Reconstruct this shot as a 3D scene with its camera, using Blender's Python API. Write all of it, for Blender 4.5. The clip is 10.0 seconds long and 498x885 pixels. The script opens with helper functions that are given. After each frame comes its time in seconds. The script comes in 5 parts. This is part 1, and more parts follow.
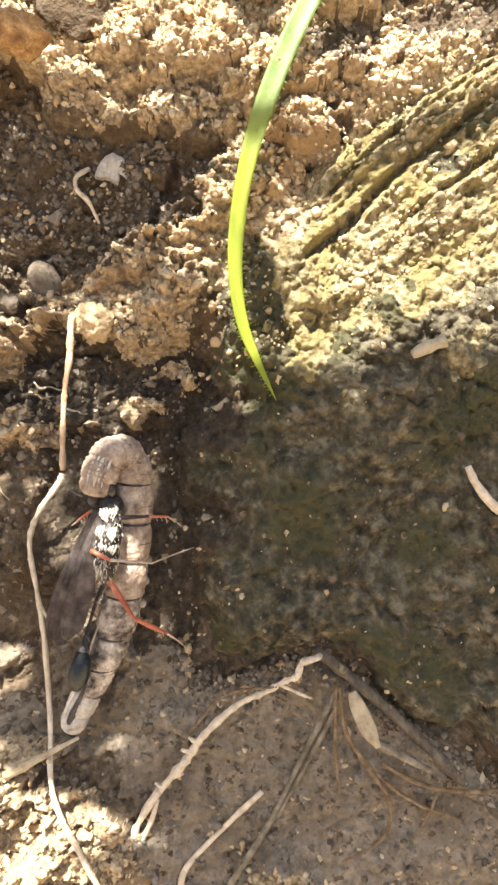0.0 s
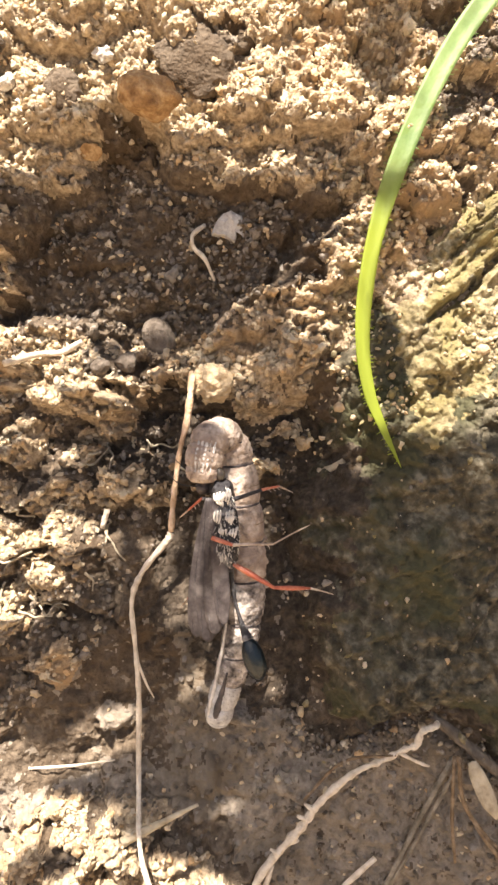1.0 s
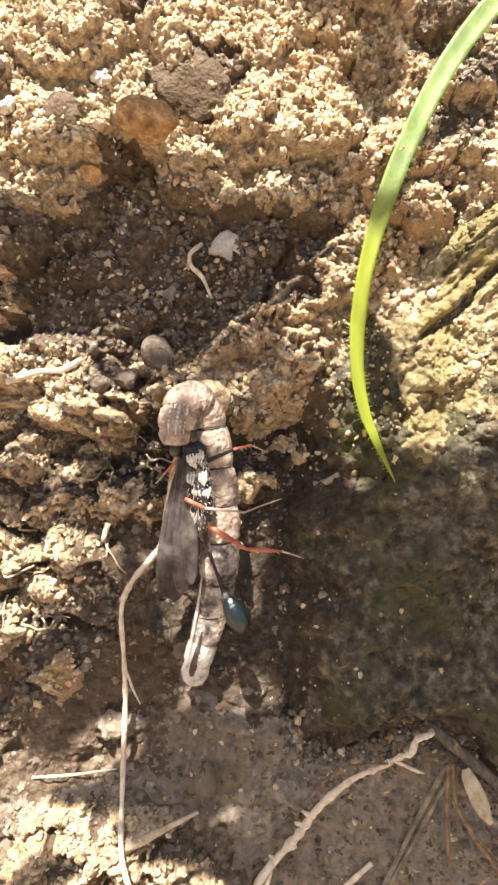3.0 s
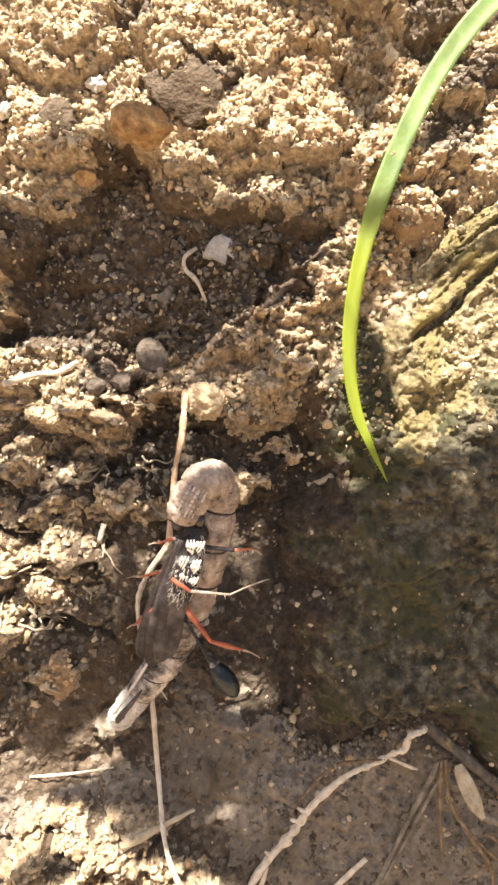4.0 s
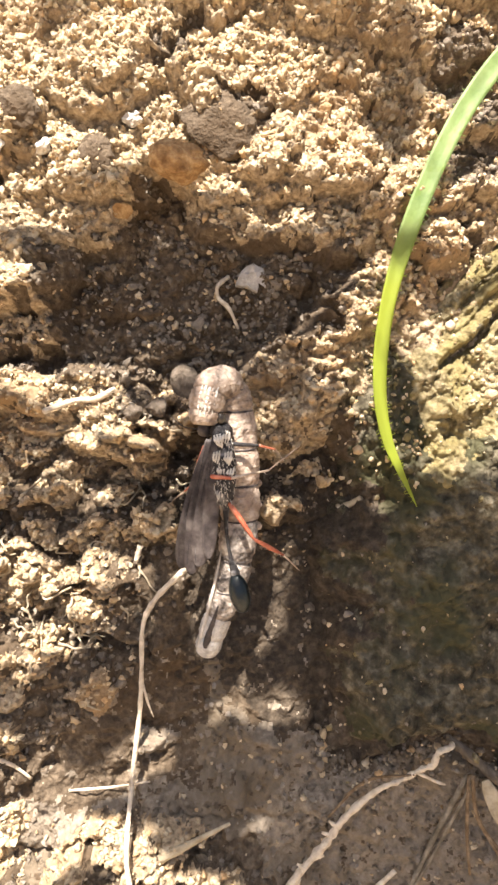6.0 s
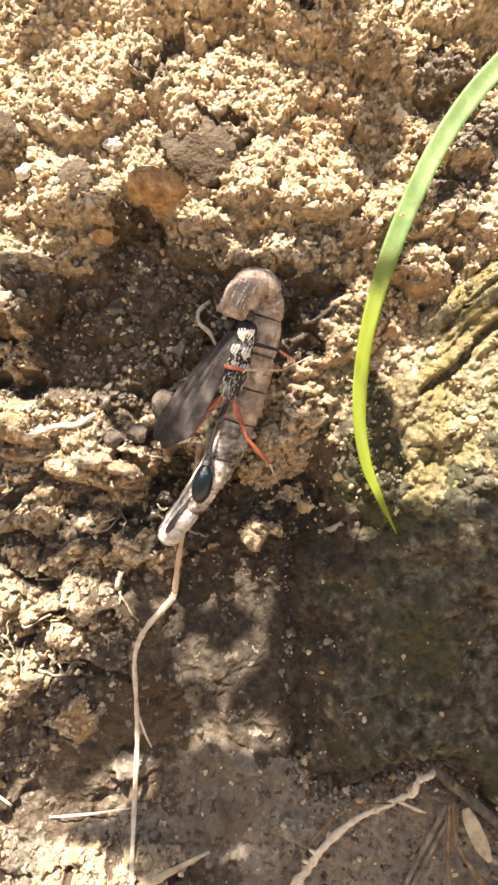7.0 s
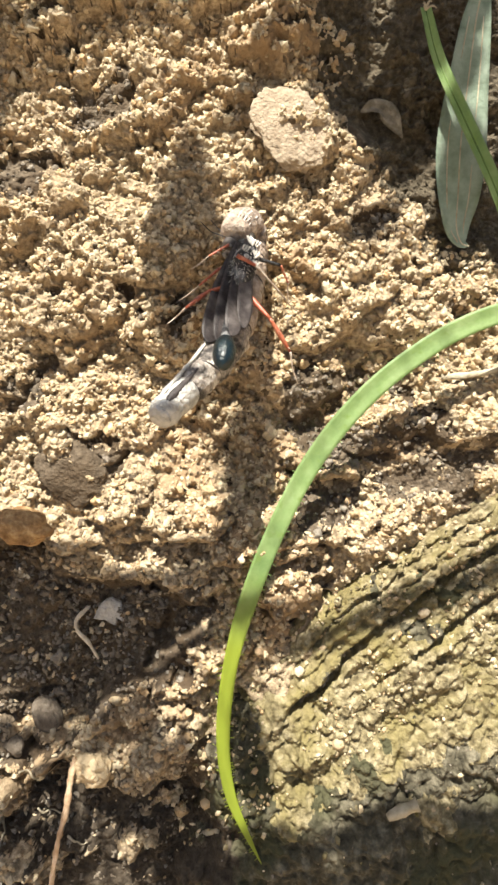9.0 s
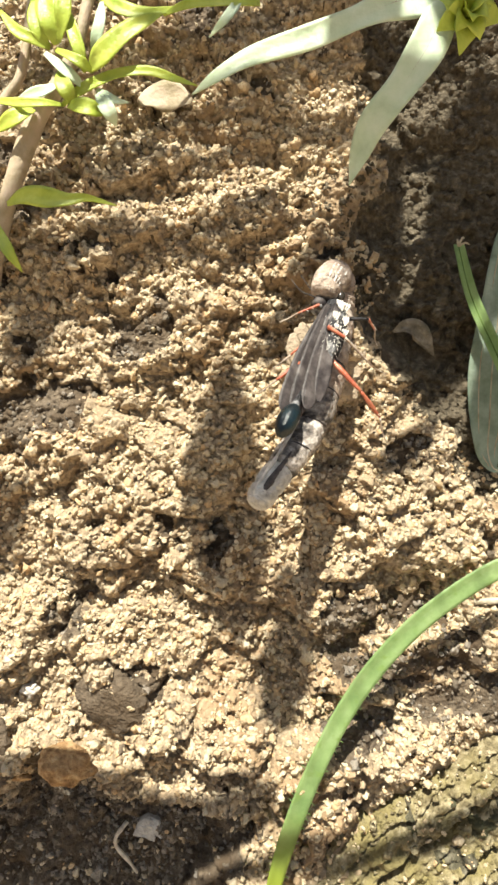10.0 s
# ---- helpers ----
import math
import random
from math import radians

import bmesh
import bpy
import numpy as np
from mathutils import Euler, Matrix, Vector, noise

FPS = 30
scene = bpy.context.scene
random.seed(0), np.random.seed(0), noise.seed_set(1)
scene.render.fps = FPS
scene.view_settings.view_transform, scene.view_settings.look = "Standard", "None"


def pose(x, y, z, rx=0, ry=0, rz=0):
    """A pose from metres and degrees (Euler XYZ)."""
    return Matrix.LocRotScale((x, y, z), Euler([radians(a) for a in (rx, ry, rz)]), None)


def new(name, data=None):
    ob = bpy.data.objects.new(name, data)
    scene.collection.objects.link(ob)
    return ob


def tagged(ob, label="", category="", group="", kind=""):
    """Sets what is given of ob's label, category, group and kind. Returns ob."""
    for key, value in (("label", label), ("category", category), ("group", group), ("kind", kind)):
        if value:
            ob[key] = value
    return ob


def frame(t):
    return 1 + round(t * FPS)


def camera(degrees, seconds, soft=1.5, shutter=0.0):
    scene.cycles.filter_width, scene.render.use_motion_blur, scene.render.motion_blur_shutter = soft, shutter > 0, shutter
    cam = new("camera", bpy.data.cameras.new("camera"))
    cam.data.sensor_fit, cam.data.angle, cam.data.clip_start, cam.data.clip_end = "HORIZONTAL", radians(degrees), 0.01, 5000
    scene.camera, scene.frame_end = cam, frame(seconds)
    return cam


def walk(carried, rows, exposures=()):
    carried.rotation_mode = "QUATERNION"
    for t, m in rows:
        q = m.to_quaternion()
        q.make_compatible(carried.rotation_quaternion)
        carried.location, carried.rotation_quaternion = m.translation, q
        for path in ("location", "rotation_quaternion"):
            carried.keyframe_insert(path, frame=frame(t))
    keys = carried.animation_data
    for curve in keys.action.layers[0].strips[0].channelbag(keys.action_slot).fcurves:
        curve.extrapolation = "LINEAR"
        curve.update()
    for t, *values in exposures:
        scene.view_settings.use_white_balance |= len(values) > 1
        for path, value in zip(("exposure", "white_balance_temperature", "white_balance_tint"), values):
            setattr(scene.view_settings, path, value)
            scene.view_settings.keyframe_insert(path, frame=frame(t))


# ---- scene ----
cam = camera(41.3, 10.0, soft=2.7)
METRES, EYE, TILT, LEAN, TURN = 0.165, 0.30, -25.0, 0.0, 0.0
ROWS = [
    (0.0, 0.0, 0.0, 0.0, 0.0, 0.0, -0.0),
    (0.5, -0.0233, 0.0004, 0.0405, 0.11, 0.07, -0.5),
    (1.0, -0.0932, 0.0031, 0.0485, 0.05, 0.03, -0.91),
    (1.5, -0.1381, 0.0021, 0.0633, 0.14, -0.03, -0.79),
    (2.0, -0.1519, 0.0032, 0.0625, 0.1, 0.06, -0.58),
    (2.5, -0.0933, -0.0006, 0.0865, 0.05, -0.03, -0.69),
    (2.7, -0.0885, -0.0006, 0.0707, 0.05, -0.03, -0.69),
    (3.8, -0.1087, -0.015, 0.0534, -0.56, 0.18, -0.41),
    (4.0, -0.0923, -0.015, 0.0601, -0.56, 0.18, -0.41),
    (4.5, -0.1038, -0.0202, 0.0638, -0.43, 0.14, -0.27),
    (5.0, -0.0813, -0.0255, 0.0687, -0.27, 0.17, -0.52),
    (5.5, -0.1072, -0.0319, 0.0774, -0.31, 0.14, -0.41),
    (5.7, -0.1193, -0.0319, 0.0756, -0.31, 0.14, -0.41),
    (6.8, -0.1, -0.0306, 0.1031, -0.03, 0.16, -0.38),
    (7.0, -0.0982, -0.0306, 0.1025, -0.03, 0.16, -0.38),
    (7.5, -0.1169, -0.0347, 0.1443, -0.1, 0.16, -0.2),
    (8.0, -0.0495, -0.0387, 0.2133, 0.02, 0.01, -0.1),
    (8.5, 0.0392, -0.0419, 0.2879, 0.64, -0.05, -0.25),
    (9.0, 0.0144, -0.0408, 0.373, 0.4, 0.16, 0.02),
    (9.5, 0.0049, -0.049, 0.4958, 0.41, 0.07, -0.26),
    (10.0, -0.0179, -0.0531, 0.572, 0.36, 0.14, 0.12),
]
BANK = pose(0, 0, EYE, TILT, LEAN, TURN)
walk(cam, [(t, BANK @ pose(METRES * x, METRES * y, METRES * z, 90 + pitch, roll, yaw)) for t, x, y, z, yaw, pitch, roll in ROWS],
     exposures=[(0.0, 2.12, 6450, 6), (1.0, 1.84, 6500, 12), (7.5, 1.76, 6450, 10), (8.0, 1.64, 6350, 4), (8.5, 1.44, 6250, 4), (10.0, 1.2, 6200, 1)])

# The bank's own axes, in millimetres: u along it, v up it, w out of it towards the viewer.
MM, BACK = 0.001, 87.6


def spot(u, v, w):
    """Bank millimetres as a place in the bank's space, in metres."""
    return Vector((u * MM, (BACK - w) * MM, v * MM))


# ---- light ----
SUN_UVW = Vector((-0.13, 0.80, 0.59)).normalized()
SUN_DIR = (BANK.to_3x3() @ Vector((SUN_UVW[0], -SUN_UVW[2], SUN_UVW[1]))).normalized()
sun = new("sun", bpy.data.lights.new("sun", "SUN"))
sun.data.energy, sun.data.angle, sun.data.color = 5.0, radians(0.45), (1.0, 0.90, 0.775)
sun.matrix_basis = SUN_DIR.to_track_quat("Z", "Y").to_matrix().to_4x4()
world = bpy.data.worlds.new("sky")
scene.world = world
world.use_nodes = True
sky = world.node_tree.nodes.new("ShaderNodeTexSky")
sky.sky_type, sky.sun_disc = "NISHITA", False
sky.dust_density, sky.ozone_density = 5.0, 0.5
sky.sun_elevation = math.asin(max(-1, min(1, SUN_DIR.z)))
sky.sun_rotation = math.atan2(SUN_DIR.x, SUN_DIR.y)
world.node_tree.links.new(sky.outputs[0], world.node_tree.nodes["Background"].inputs[0])
world.node_tree.nodes["Background"].inputs[1].default_value = 0.040


# ---- materials ----
def material(name, stops, scale=400.0, detail=8.0, rough=0.9, bump=0.3, bump_scale=1500.0, spread=0.15, metallic=0.0, spec=0.3,
             patch=None, patch_scale=60.0, patch_at=(0.45, 0.6), coat=0.0, through_light=0.0, stretch=None, sheen=0.0, fade=None, islands=None):
    """A surface whose colour runs through stops by fractal noise, with a second, larger scale of patches, grain and relief."""
    m = bpy.data.materials.new(name)
    m.use_nodes = True
    nt = m.node_tree
    n, l = nt.nodes, nt.links
    b = n["Principled BSDF"]
    tc = n.new("ShaderNodeTexCoord")
    src = tc.outputs["Object"]
    if stretch:
        mp = n.new("ShaderNodeMapping")
        mp.inputs["Scale"].default_value = stretch
        l.new(src, mp.inputs[0])
        src = mp.outputs[0]
    nz = n.new("ShaderNodeTexNoise")
    nz.inputs["Scale"].default_value, nz.inputs["Detail"].default_value, nz.inputs["Roughness"].default_value = scale, detail, 0.62
    l.new(src, nz.inputs["Vector"])
    ramp = n.new("ShaderNodeValToRGB")
    els = ramp.color_ramp.elements
    while len(els) < len(stops):
        els.new(0.5)
    for i, c in enumerate(stops):
        els[i].position = 0.5 + spread * (2 * i / (len(stops) - 1) - 1) if len(stops) > 1 else 0
        els[i].color = (*c, 1)
    l.new(nz.outputs["Fac"], ramp.inputs[0])
    col = ramp.outputs[0]
    if patch:
        n2 = n.new("ShaderNodeTexNoise")
        n2.inputs["Scale"].default_value, n2.inputs["Detail"].default_value = patch_scale, 5
        l.new(src, n2.inputs["Vector"])
        mr = n.new("ShaderNodeMapRange")
        mr.inputs[1].default_value, mr.inputs[2].default_value = patch_at
        l.new(n2.outputs["Fac"], mr.inputs[0])
        mx = n.new("ShaderNodeMixRGB")
        mx.inputs[2].default_value = (*patch, 1)
        l.new(mr.outputs[0], mx.inputs[0])
        l.new(col, mx.inputs[1])
        col = mx.outputs[0]
    if islands:
        geo = n.new("ShaderNodeNewGeometry")
        tone = n.new("ShaderNodeValToRGB")
        parts = tone.color_ramp.elements
        while len(parts) < len(islands):
            parts.new(0.5)
        for i, c in enumerate(islands):
            parts[i].position = i / (len(islands) - 1)
            parts[i].color = (*c, 1)
        l.new(geo.outputs["Random Per Island"], tone.inputs[0])
        mx3 = n.new("ShaderNodeMixRGB")
        mx3.inputs[0].default_value = 0.65
        l.new(col, mx3.inputs[1])
        l.new(tone.outputs[0], mx3.inputs[2])
        col = mx3.outputs[0]
    if fade:
        xyz = n.new("ShaderNodeSeparateXYZ")
        l.new(tc.outputs["Object"], xyz.inputs[0])
        mr2 = n.new("ShaderNodeMapRange")
        mr2.inputs[1].default_value, mr2.inputs[2].default_value = fade[0] * MM, fade[1] * MM
        l.new(xyz.outputs["Z"], mr2.inputs[0])
        mx2 = n.new("ShaderNodeMixRGB")
        mx2.inputs[2].default_value = (*fade[2], 1)
        l.new(mr2.outputs[0], mx2.inputs[0])
        l.new(col, mx2.inputs[1])
        col = mx2.outputs[0]
    l.new(col, b.inputs["Base Color"])
    b.inputs["Roughness"].default_value, b.inputs["Metallic"].default_value = rough, metallic
    b.inputs["Specular IOR Level"].default_value = spec
    b.inputs["Coat Weight"].default_value = coat
    b.inputs["Sheen Weight"].default_value = sheen
    if bump:
        n3 = n.new("ShaderNodeTexNoise")
        n3.inputs["Scale"].default_value, n3.inputs["Detail"].default_value = bump_scale, 6
        l.new(src, n3.inputs["Vector"])
        bp = n.new("ShaderNodeBump")
        bp.inputs["Strength"].default_value, bp.inputs["Distance"].default_value = bump, 0.0006
        l.new(n3.outputs["Fac"], bp.inputs["Height"])
        l.new(bp.outputs[0], b.inputs["Normal"])
    if through_light:
        tr = n.new("ShaderNodeBsdfTranslucent")
        l.new(col, tr.inputs[0])
        mix = n.new("ShaderNodeMixShader")
        mix.inputs[0].default_value = through_light
        l.new(b.outputs[0], mix.inputs[1])
        l.new(tr.outputs[0], mix.inputs[2])
        l.new(mix.outputs[0], n["Material Output"].inputs[0])
    return m


SOIL = material("dry_soil", [(0.155, 0.111, 0.07), (0.37, 0.285, 0.187), (0.62, 0.51, 0.365)], 1000, 9, 0.95, 0.9, 2200, 0.2,
                patch=(0.32, 0.22, 0.128), patch_scale=55, patch_at=(0.5, 0.68))
DAMP = material("packed_damp_soil", [(0.14, 0.114, 0.087), (0.245, 0.205, 0.16), (0.35, 0.30, 0.24)], 800, 9, 0.9, 0.7, 2200, 0.2,
                patch=(0.158, 0.124, 0.086), patch_scale=70, patch_at=(0.45, 0.65))
# damp soil colour that also paints in shade: recess, dark patches, clods
DAMP_SHADED_EARTH = material("damp_shaded_earth", [(0.062, 0.046, 0.031), (0.125, 0.094, 0.065), (0.215, 0.17, 0.122)], 900, 9, 0.92, 0.9, 2200, 0.2,
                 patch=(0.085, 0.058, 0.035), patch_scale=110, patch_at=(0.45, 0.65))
# wet soil of the channel, darkened further to paint in its shade
WET_SHADED_EARTH = material("wet_shaded_earth", [(0.034, 0.025, 0.018), (0.068, 0.052, 0.037), (0.125, 0.099, 0.072)], 900, 9, 0.85, 0.9, 2200, 0.2)
# humus of the upper right, with much of its shade in the colour
SHADED_HUMUS = material("shaded_humus_soil", [(0.05, 0.04, 0.026), (0.10, 0.08, 0.054), (0.19, 0.155, 0.11)], 900, 9, 0.95, 0.9, 2200, 0.2)
CRUMB = material("soil_crumb", [(0.36, 0.27, 0.165), (0.56, 0.455, 0.31), (0.72, 0.615, 0.45)], 900, 8, 0.95, 0.9, 2200, 0.18,
                 islands=[(0.54, 0.33, 0.15), (0.5, 0.37, 0.22), (0.58, 0.465, 0.31), (0.62, 0.515, 0.36), (0.67, 0.575, 0.42)])
# damp crumbs, and crumbs dimmed by shade painted into their colour
DAMP_SHADED_CRUMB = material("damp_shaded_soil_crumb", [(0.10, 0.078, 0.058), (0.19, 0.155, 0.12), (0.29, 0.25, 0.20)], 900, 8, 0.92, 0.9, 2200, 0.18,
                      islands=[(0.10, 0.075, 0.05), (0.17, 0.14, 0.105), (0.24, 0.20, 0.16), (0.36, 0.32, 0.27)])
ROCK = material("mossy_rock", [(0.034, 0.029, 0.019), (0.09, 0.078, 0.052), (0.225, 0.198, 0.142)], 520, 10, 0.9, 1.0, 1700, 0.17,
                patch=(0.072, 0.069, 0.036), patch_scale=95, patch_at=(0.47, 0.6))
# dusty rock, made paler to carry the sun on the ledge
PALE_DUSTY_ROCK = material("pale_dusty_rock", [(0.07, 0.054, 0.029), (0.232, 0.19, 0.107), (0.44, 0.38, 0.25)], 800, 10, 0.92, 1.0, 1700, 0.17,
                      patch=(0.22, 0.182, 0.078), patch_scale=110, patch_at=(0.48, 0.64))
PALE_MUD = material("dried_pale_mud", [(0.25, 0.192, 0.135), (0.36, 0.285, 0.205), (0.47, 0.385, 0.287)], 700, 9, 0.92, 0.8, 2000, 0.2)
AMBER_ROOT = material("amber_root", [(0.44, 0.28, 0.16), (0.62, 0.44, 0.29), (0.76, 0.60, 0.45)], 700, 7, 0.7, 0.6, 2500, 0.2)
GREY_STONE = material("grey_pebble", [(0.09, 0.071, 0.054), (0.15, 0.121, 0.094), (0.23, 0.192, 0.154)], 900, 9, 0.85, 0.9, 1800, 0.2)
PALE_STONE = material("pale_grey_stone", [(0.33, 0.31, 0.29), (0.45, 0.43, 0.41), (0.56, 0.54, 0.51)], 700, 9, 0.85, 0.6, 1800, 0.2)
BROWN_STONE = material("ochre_stone", [(0.15, 0.08, 0.034), (0.34, 0.205, 0.095), (0.58, 0.42, 0.23)], 700, 9, 0.85, 0.9, 1800, 0.2)
ROOT = material("pale_root", [(0.48, 0.40, 0.30), (0.68, 0.59, 0.47), (0.80, 0.72, 0.60)], 900, 7, 0.8, 0.6, 2500, 0.2)
BROWN_ROOT = material("brown_root", [(0.10, 0.065, 0.035), (0.20, 0.14, 0.085), (0.32, 0.24, 0.16)], 800, 7, 0.85, 0.6, 2500, 0.2)
GREY_STRAW = material("weathered_grey_straw", [(0.10, 0.085, 0.06), (0.20, 0.172, 0.13), (0.34, 0.30, 0.24)], 600, 7, 0.85, 0.6, 2000, 0.2)
DEAD_STEM = material("weathered_dark_stem", [(0.06, 0.048, 0.038), (0.125, 0.104, 0.083), (0.21, 0.18, 0.148)], 700, 8, 0.88, 0.9, 1800, 0.2, stretch=(1.0, 1.0, 0.4))
DARK_BLADE = material("dark_green_fold", [(0.07, 0.12, 0.02), (0.11, 0.18, 0.04), (0.16, 0.24, 0.06)], 300, 5, 0.5, 0.2, 2000, 0.2)
STRAW = material("dry_straw", [(0.26, 0.21, 0.14), (0.42, 0.36, 0.26), (0.52, 0.46, 0.36)], 500, 6, 0.75, 0.4, 2000, 0.2)
BLADE = material("grass_green", [(0.26, 0.39, 0.14), (0.36, 0.50, 0.20), (0.46, 0.59, 0.28)], 300, 5, 0.45, 0.15, 3000, 0.2, spec=0.5,
                 patch=(0.30, 0.44, 0.12), patch_scale=500, patch_at=(0.6, 0.72), through_light=0.55, fade=(-34, -45, (0.41, 0.49, 0.06)))
LEAF = material("leaf_green", [(0.36, 0.46, 0.05), (0.52, 0.61, 0.09), (0.66, 0.73, 0.16)], 260, 6, 0.42, 0.25, 1600, 0.2, spec=0.5,
                patch=(0.40, 0.50, 0.08), patch_scale=70, patch_at=(0.5, 0.7), through_light=0.25)
DARK_LEAF = material("dark_leaf_green", [(0.16, 0.18, 0.07), (0.25, 0.265, 0.11), (0.34, 0.355, 0.16)], 260, 6, 0.5, 0.25, 1600, 0.2, through_light=0.18)
PALE_LEAF = material("pale_leaf_green", [(0.50, 0.61, 0.40), (0.63, 0.73, 0.53), (0.74, 0.81, 0.64)], 260, 6, 0.42, 0.25, 1600, 0.2,
                     through_light=0.2)
DEAD_LEAF = material("withered_leaf", [(0.15, 0.19, 0.14), (0.25, 0.31, 0.24), (0.36, 0.41, 0.34)], 300, 7, 0.8, 0.4, 1200, 0.2, through_light=0.15)
STEM = material("pink_stem", [(0.28, 0.23, 0.13), (0.42, 0.34, 0.24), (0.48, 0.36, 0.28)], 300, 6, 0.6, 0.3, 1800, 0.2)
PREY = material("caterpillar_skin", [(0.17, 0.125, 0.098), (0.41, 0.325, 0.262), (0.62, 0.525, 0.445)], 700, 9, 0.62, 1.0, 1500, 0.17, spec=0.3,
                patch=(0.30, 0.225, 0.18), patch_scale=260, patch_at=(0.52, 0.66))
PREY_MOTTLE = material("caterpillar_mottled_skin", [(0.045, 0.038, 0.036), (0.33, 0.285, 0.25), (0.70, 0.64, 0.585)], 420, 9, 0.6, 1.0, 1500, 0.11, spec=0.35)
PREY_TAIL = material("caterpillar_pale_skin", [(0.32, 0.30, 0.28), (0.54, 0.515, 0.485), (0.70, 0.67, 0.635)], 900, 8, 0.45, 0.8, 2200, 0.2, spec=0.45)
PREY_STRIPE = material("caterpillar_white_stripe", [(0.46, 0.42, 0.37), (0.62, 0.58, 0.52), (0.74, 0.70, 0.64)], 900, 7, 0.6, 0.3)
PREY_DARK = material("caterpillar_dark_mark", [(0.03, 0.025, 0.025), (0.06, 0.05, 0.05), (0.10, 0.085, 0.08)], 600, 5, 0.5, 0.3)
WASP_BLACK = material("wasp_black_cuticle", [(0.012, 0.011, 0.012), (0.022, 0.02, 0.022), (0.05, 0.048, 0.052)], 900, 6, 0.52, 0.6, 3500, 0.2, spec=0.4,
                      patch=(0.30, 0.29, 0.29), patch_scale=420, patch_at=(0.56, 0.66))
WASP_BLUE = material("wasp_blue_black_cuticle", [(0.003, 0.005, 0.007), (0.005, 0.012, 0.016), (0.007, 0.024, 0.03)], 300, 3, 0.3, 0.3, 2500, 0.3, metallic=0.1, spec=0.55, coat=0.1)
WASP_ORANGE = material("wasp_orange_leg", [(0.24, 0.055, 0.03), (0.42, 0.115, 0.06), (0.58, 0.24, 0.15)], 700, 4, 0.35, 0.2, 3000, 0.2, spec=0.5)
WASP_TARSUS = material("wasp_tarsus", [(0.20, 0.14, 0.10), (0.42, 0.33, 0.26), (0.66, 0.58, 0.50)], 600, 4, 0.45, 0.2, 3000, 0.2)
WASP_EYE = material("wasp_eye", [(0.02, 0.015, 0.012), (0.035, 0.028, 0.022), (0.05, 0.04, 0.03)], 900, 3, 0.2, 0.1, 4000, 0.2, spec=0.6)
WING = material("smoky_wing", [(0.045, 0.037, 0.038), (0.125, 0.105, 0.102), (0.26, 0.225, 0.212)], 420, 7, 0.4, 0.25, 1500, 0.2, spec=0.3, through_light=0.5)


# ---- shapes ----
def hashed(i, j, k):
    h = (i * 374761393 + j * 668265263 + k * 1442695041) & 0xFFFFFFFF
    h = ((h ^ (h >> 13)) * 1274126177) & 0xFFFFFFFF
    return ((h ^ (h >> 16)) & 0xFFFFFF) / float(0xFFFFFF)


def lattice(u, v, seed):
    """Smooth noise of one octave, -1 to 1."""
    u, v = np.asarray(u, float), np.asarray(v, float)
    i, j = np.floor(u).astype(np.int64), np.floor(v).astype(np.int64)
    x, y = u - i, v - j
    x, y = x * x * x * (x * (6 * x - 15) + 10), y * y * y * (y * (6 * y - 15) + 10)
    a, b = hashed(i, j, seed), hashed(i + 1, j, seed)
    c, d = hashed(i, j + 1, seed), hashed(i + 1, j + 1, seed)
    return 2 * ((a + (b - a) * x) * (1 - y) + (c + (d - c) * x) * y) - 1


def fractal(u, v, size, octaves, seed, gain=0.5):
    total, amp = 0.0, 1.0
    for o in range(octaves):
        total = total + amp * lattice(np.asarray(u) / size + 17.3 * o, np.asarray(v) / size - 9.1 * o, seed + o)
        size, amp = size / 2.03, amp * gain
    return total


def lumps(u, v, size, seed):
    """Heights of a layer of round crumbs about size across, 0 to 1."""
    u, v = np.asarray(u, float) / size, np.asarray(v, float) / size
    i, j = np.floor(u).astype(np.int64), np.floor(v).astype(np.int64)
    best = np.zeros_like(u)
    for di in (-1, 0, 1):
        for dj in (-1, 0, 1):
            a, b = i + di, j + dj
            cu, cv = a + hashed(a, b, seed), b + hashed(a, b, seed + 1)
            r = 0.35 + 0.5 * hashed(a, b, seed + 2) ** 1.5
            q = hashed(a, b, seed + 3) * 3.14
            su, sv = (u - cu) * np.cos(q) + (v - cv) * np.sin(q), (v - cv) * np.cos(q) - (u - cu) * np.sin(q)
            d2 = (np.abs(su) ** 2.6 + 1.9 * np.abs(sv) ** 2.6) / r ** 2.6
            tilt = 1 + 0.5 * (hashed(a, b, seed + 4) - 0.5) * su / r + 0.5 * (hashed(a, b, seed + 5) - 0.5) * sv / r
            best = np.maximum(best, np.maximum(0, 1 - d2) ** 0.42 * r * tilt)
    return best / 0.85


